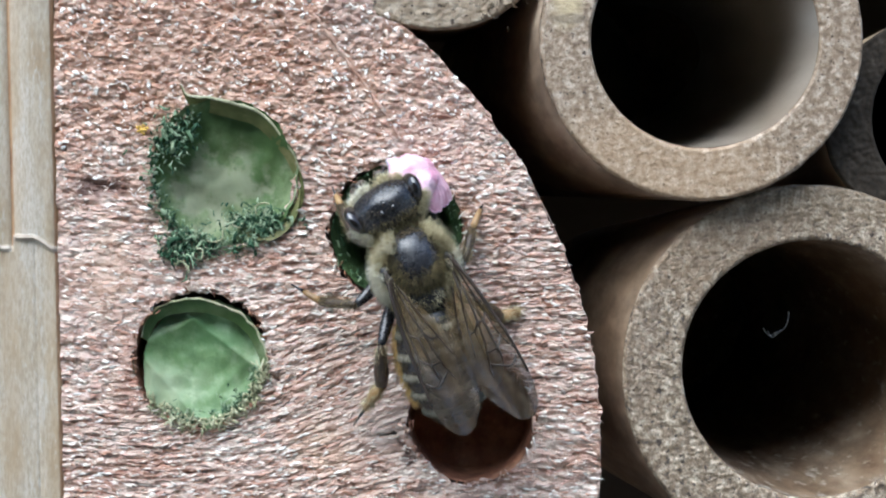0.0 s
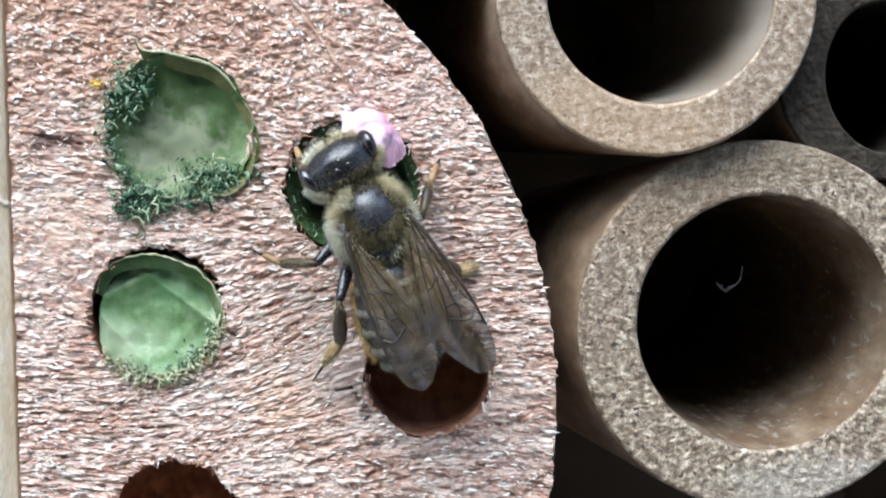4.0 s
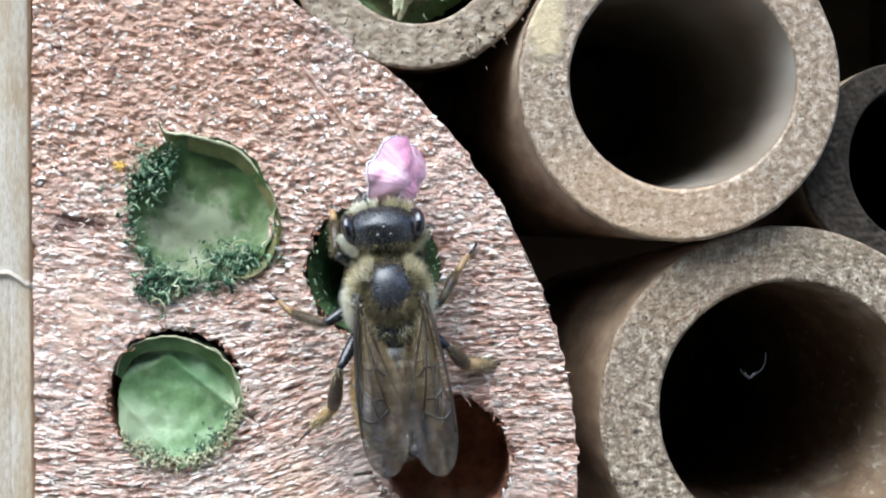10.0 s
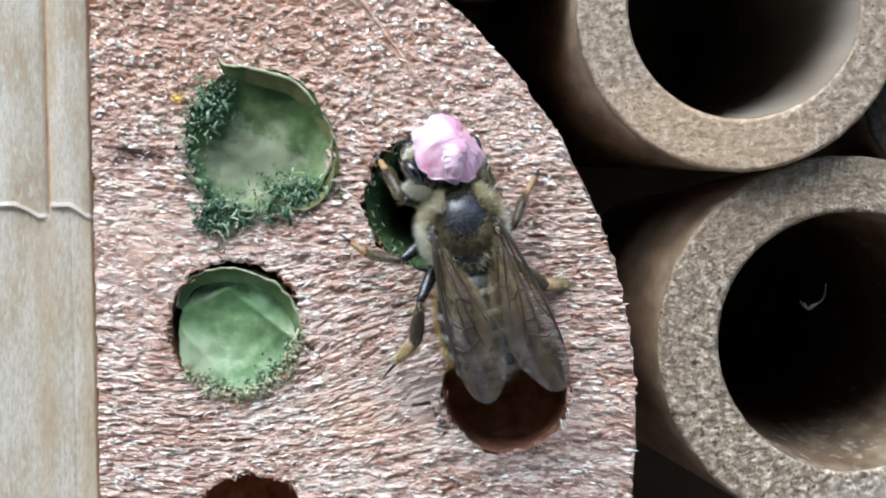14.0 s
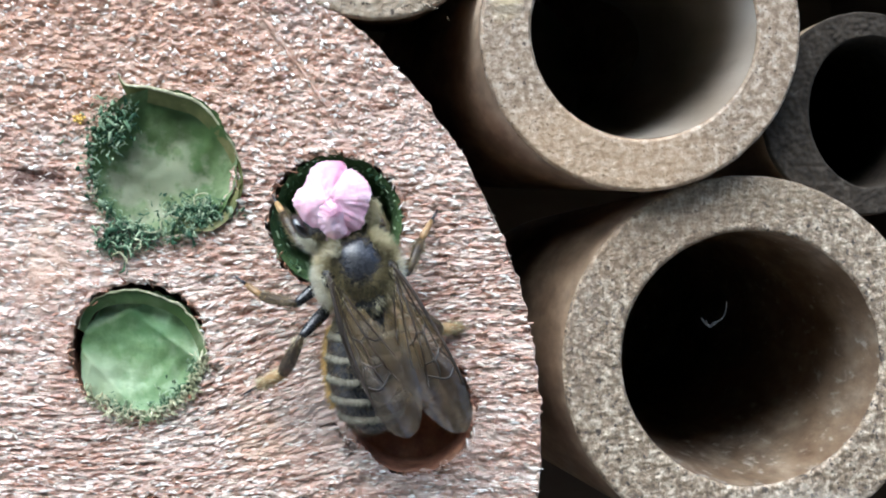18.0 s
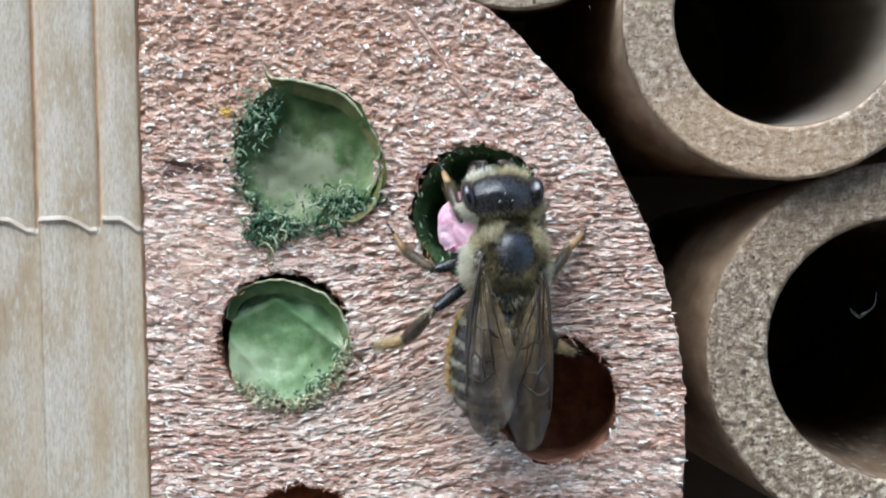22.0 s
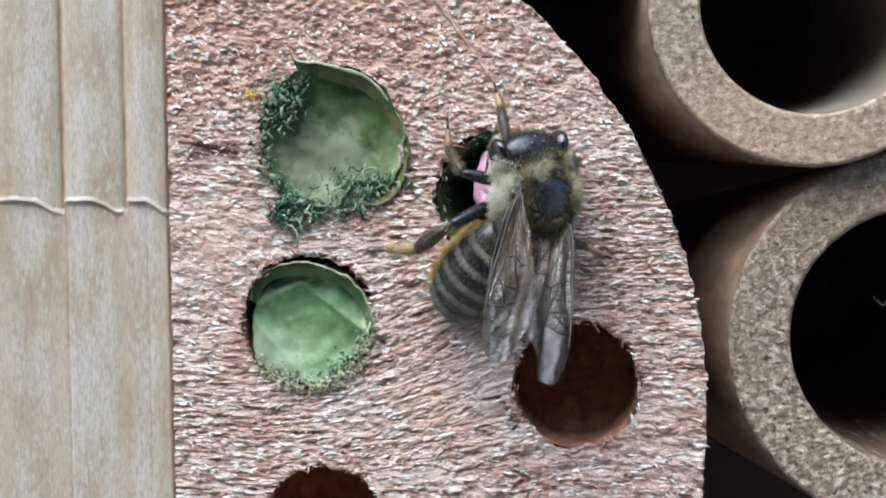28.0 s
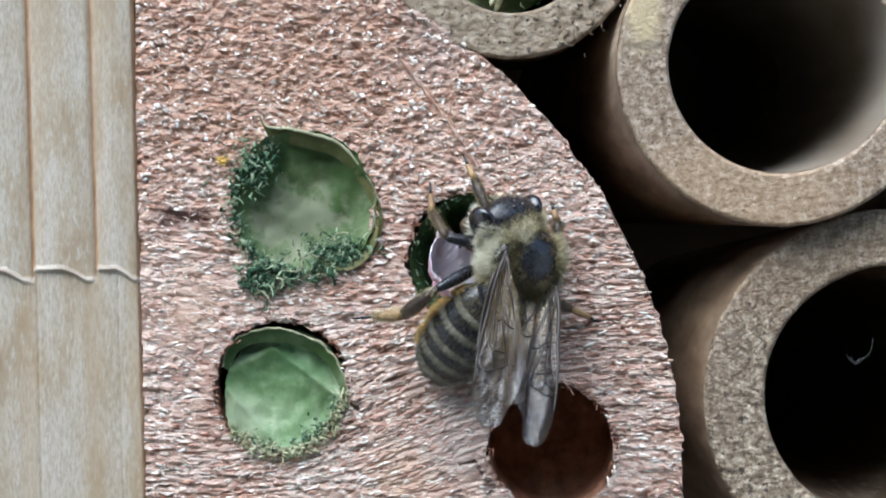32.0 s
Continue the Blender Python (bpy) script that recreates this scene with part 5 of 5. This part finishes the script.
def build_petal():
    pet = thing("petal_piece", "crumpled cut piece of pink flower petal", "petal")
    n, rings = 120, 30

    def crumple(x, y, seed):
        """Sharp folds at two sizes."""
        p = Vector((x, y, seed))
        return 0.36 * noise.noise(p * 0.6) + 0.14 * abs(noise.noise(p * 1.3 + Vector((3, 1, 0)))) + 0.06 * noise.noise(p * 2.8 + Vector((7, 2, 0))) + 0.03 * noise.noise(p * 6.5)

    def sheet(name, size, dome, seed, m, lab):
        v = []
        for i in range(rings):
            q = i / (rings - 1)
            for j in range(n):
                t = 2 * math.pi * j / n
                c, k = math.cos(t), math.sin(t)
                r = 1 + 0.11 * noise.noise(Vector((c * 1.5, k * 1.5, seed))) + 0.06 * noise.noise(Vector((c * 4, k * 4, seed + 3))) + 0.05 * noise.noise(Vector((c * 12, k * 12, seed)))
                x, y = q * r * c * size[0], q * r * k * size[1]
                z = -dome * q * q + 0.95 * crumple(x, y, seed) - 0.15 + 0.55 * max(0, q - 0.7) * noise.noise(Vector((c * 3, k * 3, seed + 8)))
                v.append((x + 0.15 * noise.noise(Vector((x, y, seed + 5))), y, z))
        f = grid_faces(rings, n, True)
        top = len(v)
        v += [(x, y, z - 0.08) for x, y, z in v]
        f += [tuple(k + top for k in q[::-1]) for q in f]
        f += [((rings - 1) * n + j, top + (rings - 1) * n + j, top + (rings - 1) * n + (j + 1) % n, (rings - 1) * n + (j + 1) % n) for j in range(n)]
        half = (rings - 1) * n
        part(name, mesh(name, v, f, [PETAL, PETAL_BACK], index=[0] * half + [1] * (len(f) - half)), pet, lab, m)

    sheet("blade", (1.72, 1.72), 1.0, 2.0, None, "wrinkled pink petal sheet")
    sheet("fold", (0.7, 0.9), 0.4, 6.0, mmloc(0.5, -0.8, 0.02, 18, 16, 30), "petal part folded back on itself")
    return pet


PETAL_OB = build_petal()


# ---- what moves ----
def stand(u, v, h, turn, roll=0, pitch=0):
    """Pose at plan point, h millimetres off the wood, turned clockwise, rolled to its right."""
    p = at(u, v, -h)
    return pose(p.x, p.y, p.z) @ pose(0, 0, 0, 0, turn, 0) @ pose(0, 0, 0, 90, 0, 0) @ pose(0, 0, 0, pitch, roll, 0)


def motions():
    # seconds, u, v, height, turn, roll, pitch
    bee_rows = [
        (0.0, 731, 450, 3.0, -14, 8, 0), (1.0, 728, 444, 3.0, -14, 8, 0), (3.0, 731, 450, 3.0, -14, 8, 0), (6.0, 735, 451, 3.0, -16, 8, 0), (8.0, 731, 439, 3.0, -8, 6, 0),
        (9.0, 731, 437, 3.0, -7, 5, 0), (10.0, 730, 437, 3.0, -3, 4, 0), (10.5, 742, 456, 3.0, -3, 4, 0), (12.0, 738, 422, 3.0, -4, 5, 0), (13.0, 754, 426, 3.0, -9, 6, 0),
        (14.0, 755, 434, 3.0, -9, 6, 0), (15.5, 750, 459, 3.0, -10, 6, 0), (17.0, 750, 473, 3.0, -10, 6, 0), (18.0, 739, 474, 3.0, -8, 6, 0), (19.0, 734, 476, 3.0, -6, 6, 0),
        (20.0, 761, 458, 3.0, 1, 7, 0), (20.5, 764, 446, 3.0, 4, 8, 0), (21.0, 757, 484, 3.0, 9, 10, 0), (21.5, 756, 518, 3.0, 11, 12, 0), (22.0, 757, 477, 3.0, 13, 14, 0),
        (23.0, 748, 406, 3.0, 25, 15, 0), (23.3, 755, 388, 3.0, 26, 18, 0), (24.0, 758, 417, 3.0, 32, 24, 0), (27.0, 778, 406, 3.0, 34, 25, 0), (28.0, 774, 401, 3.0, 34, 25, 0),
        (29.5, 787, 407, 3.0, 35, 25, 0), (31.0, 788, 404, 3.0, 35, 25, 0), (32.0, 796, 401, 3.0, 34, 25, 0)]
    walk(BEE["root"], [(t, stand(u, v, h, a, r, p)) for t, u, v, h, a, r, p in bee_rows])
    def neck(side, reach, nod, roll, yaw, drop=0.35):
        a = radians(side)
        return mmloc(-reach * math.sin(a), reach * math.cos(a), -drop, nod, roll, yaw)

    # head: swing to the left, reach, nod, roll, yaw
    walk(BEE["head"], [(t, neck(*q)) for t, *q in (
        (0.0, 14, 2.3, -8, -6, 16), (3.0, 15, 2.3, -8, -6, 17), (6.0, 20, 2.25, -8, -6, 17), (7.0, 11, 2.25, -5, -4, 9), (8.0, 9, 2.25, -4, -4, 7), (9.0, 14, 2.25, 0, 0, 8), (10.0, 3, 2.45, 0, 0, 2), (10.5, 4, 2.25, 0, 0, 2),
        (12.0, 12, 2.1, 0, 4, 10), (13.0, 5, 2.2, -8, 20, 10), (14.0, 12, 2.3, -10, 14, 14), (17.0, 26, 2.0, -25, -10, 20), (18.0, 18, 2.0, -25, -10, 18), (19.0, 16, 2.0, -25, -10, 18),
        (20.0, 10, 2.1, -12, -6, 10), (20.5, 10, 2.25, -8, -4, 8), (21.0, 14, 2.4, -6, 0, 8), (21.5, 8, 2.3, -6, 0, 8), (22.0, 22, 2.3, -8, 0, 16), (23.0, 26, 2.1, -20, 0, 26),
        (24.0, 42, 1.7, -34, 4, 34, 0.6), (27.0, 52, 1.42, -52, 6, 37, 0.8), (29.5, 60, 1.36, -56, 18, 38, 0.95), (32.0, 66, 1.3, -60, 24, 38, 1.1))])
    # feelers: seconds, lift, swing
    walk(BEE["antenna_r"], [(t, mmloc(0.42, 0.9, -0.05, up, 0, sw)) for t, up, sw in ((0.0, -20, 0), (22.0, -20, 0), (22.8, 42, 8), (23.6, 40, 10), (24.4, 20, 30), (26.0, -34, 20), (32.0, -34, 20))])
    walk(BEE["antenna_l"], [(t, mmloc(-0.42, 0.9, -0.05, up, 0, sw)) for t, up, sw in ((0.0, -20, 0), (11.0, -10, 6), (22.0, -20, 0), (23.0, 12, -8), (26.0, -34, 0), (32.0, -34, -10))])
    walk(BEE["abdomen"], [(t, mmloc(0, -2.2, -0.2, curl, 0, yaw)) for t, curl, yaw in (
        (0.0, 4, 4), (14.0, 4, 4), (17.0, 4, -1), (20.0, 4, -5), (21.0, 4, -1), (22.0, 5, 8), (23.0, 6, 3), (24.0, 22, 7), (27.0, 28, 8), (32.0, 29, 8))])
    for s, key in ((-1, "l"), (1, "r")):
        # seconds, spread outward, lift, twist
        folds = {"l": [(0.0, -8, 0, 6), (8.0, -7, 0, 6), (9.0, -8, 0, 6), (10.0, -3, 0, 6), (14.0, -5, 0, 6), (17.0, -16, 0, 6), (19.0, -11, 0, 6), (20.0, -9, 0, 6), (21.3, -12, 0, 6), (21.7, -12, 2, 6), (22.0, -9, 2, 8), (22.9, -12, 4, 10), (23.1, 24, 20, 10), (23.2, -4, 28, 12), (23.4, -16, 14, 20), (24.0, -36, 27, 40), (32.0, -42, 30, 45)],
                 "r": [(0.0, 16, 0, 6), (8.0, 16, 0, 6), (9.0, 17, 0, 6), (10.0, 7, 0, 6), (12.0, 8, 0, 6), (14.0, 15, 0, 6), (17.0, 19, 0, 6), (19.0, 14, 0, 6), (20.0, 6, 0, 6), (21.3, 5, 0, 6), (21.7, 7, 0, 6), (22.0, 10, 0, 8), (22.9, 18, 4, 8), (23.1, 66, 14, 8), (23.2, 58, 20, 8), (23.4, 20, 14, 12), (24.0, 8, 27, 12), (32.0, 6, 30, 10)]}[key]
        # one short burst of wing beating
        beats = [(22.95 + k / 60, 104 if k % 2 else 44, 46 if k % 2 else 10, 8) for k in range(8)]
        folds = sorted(folds + beats)
        walk(BEE["fore_" + key], [(t, mmloc(1.42 * s, -0.4, 1.05, -lift - 8, tw * s, sp * s)) for t, sp, lift, tw in folds])
        walk(BEE["hind_" + key], [(t, mmloc(1.3 * s, -1.0, 0.75, -lift * 0.85 - 7, tw * 0.8 * s, (sp * 0.8 + 3) * s)) for t, sp, lift, tw in folds])
    # legs that shift their hold: seconds, dip, swing
    for key, rows in (("rm", ((0.0, 0, 0), (16.0, 0, 0), (20.0, 0, 0), (22.0, -6, 6), (23.0, -18, -22), (24.0, -28, -34), (32.0, -30, -36))),
                      ("rh", ((0.0, 0, 0), (21.5, 0, 0), (24.0, -26, -10), (32.0, -26, -10))),
                      ("lf", ((0.0, 0, 0), (8.0, 0, -6), (12.0, 0, 4), (16.0, 0, 20), (20.0, 0, 8), (22.0, 0, 20), (24.0, 0, 34), (29.5, 0, 28), (31.0, 0, 40), (32.0, 0, 42))),
                      ("lm", ((0.0, 0, 0), (2.0, 0, 12), (5.5, 0, 0), (20.0, 0, 0), (22.0, -8, 0), (24.0, -28, -8), (32.0, -28, -6))),
                      ("lh", ((0.0, 0, 0), (16.0, 0, -4), (17.0, 0, -22), (21.0, 0, -22), (22.0, 0, -14), (24.0, -12, -6), (32.0, -12, -2)))):
        hip = BEE["hip_" + key]
        walk(BEE["leg_" + key], [(t, mmloc(hip.x, hip.y, hip.z, 0, dip, swing)) for t, dip, swing in rows])
    # the petal: seconds, u, v, height, turns
    pet = [(0.0, 764, 300, 2.0, 36, 8, -52), (3.0, 760, 298, 2.0, 36, 8, -52), (6.0, 764, 300, 2.0, 38, 8, -52), (7.0, 766, 290, 2.2, 32, 8, -48), (8.0, 756, 292, 2.4, 20, 8, -44), (9.0, 745, 285, 2.6, 10, 10, -30), (10.0, 768, 262, 2.8, 5, 45, 15),
           (10.5, 776, 296, 3.0, 0, 20, 35), (12.0, 766, 303, 3.6, 0, 25, 30), (12.6, 786, 298, 3.9, 26, 22, -28), (13.0, 794, 308, 4.0, 48, 22, -46), (14.0, 750, 305, 4.3, 24, 14, -34), (15.5, 712, 350, 4.6, -20, -10, 15), (17.0, 694, 396, 4.6, -10, -15, 5),
           (18.0, 690, 376, 4.6, 5, -12, 0), (19.0, 673, 383, 4.6, 15, -12, 0), (20.0, 733, 354, 4.6, 30, -8, 10), (20.5, 752, 334, 4.6, 40, 0, 10), (21.0, 630, 400, 4.4, 20, -22, 10), (21.5, 648, 420, 4.3, 5, -28, 10), (21.75, 646, 412, 3.2, 14, -50, 5),
           (22.0, 646, 405, 2.4, 24, -66, 0), (23.0, 648, 396, 1.8, 0, -70, 0), (24.0, 650, 402, 1.3, -14, -68, 0), (28.0, 655, 408, 0.3, -20, -68, 0), (30.3, 652, 420, 0.5, -25, -76, 0), (31.2, 640, 432, 1.2, -25, -106, 0), (32.0, 634, 440, 1.5, -25, -118, 0)]
    walk(PETAL_OB, [(t, stand(u, v, h, a, r, p)) for t, u, v, h, a, r, p in pet])


motions()
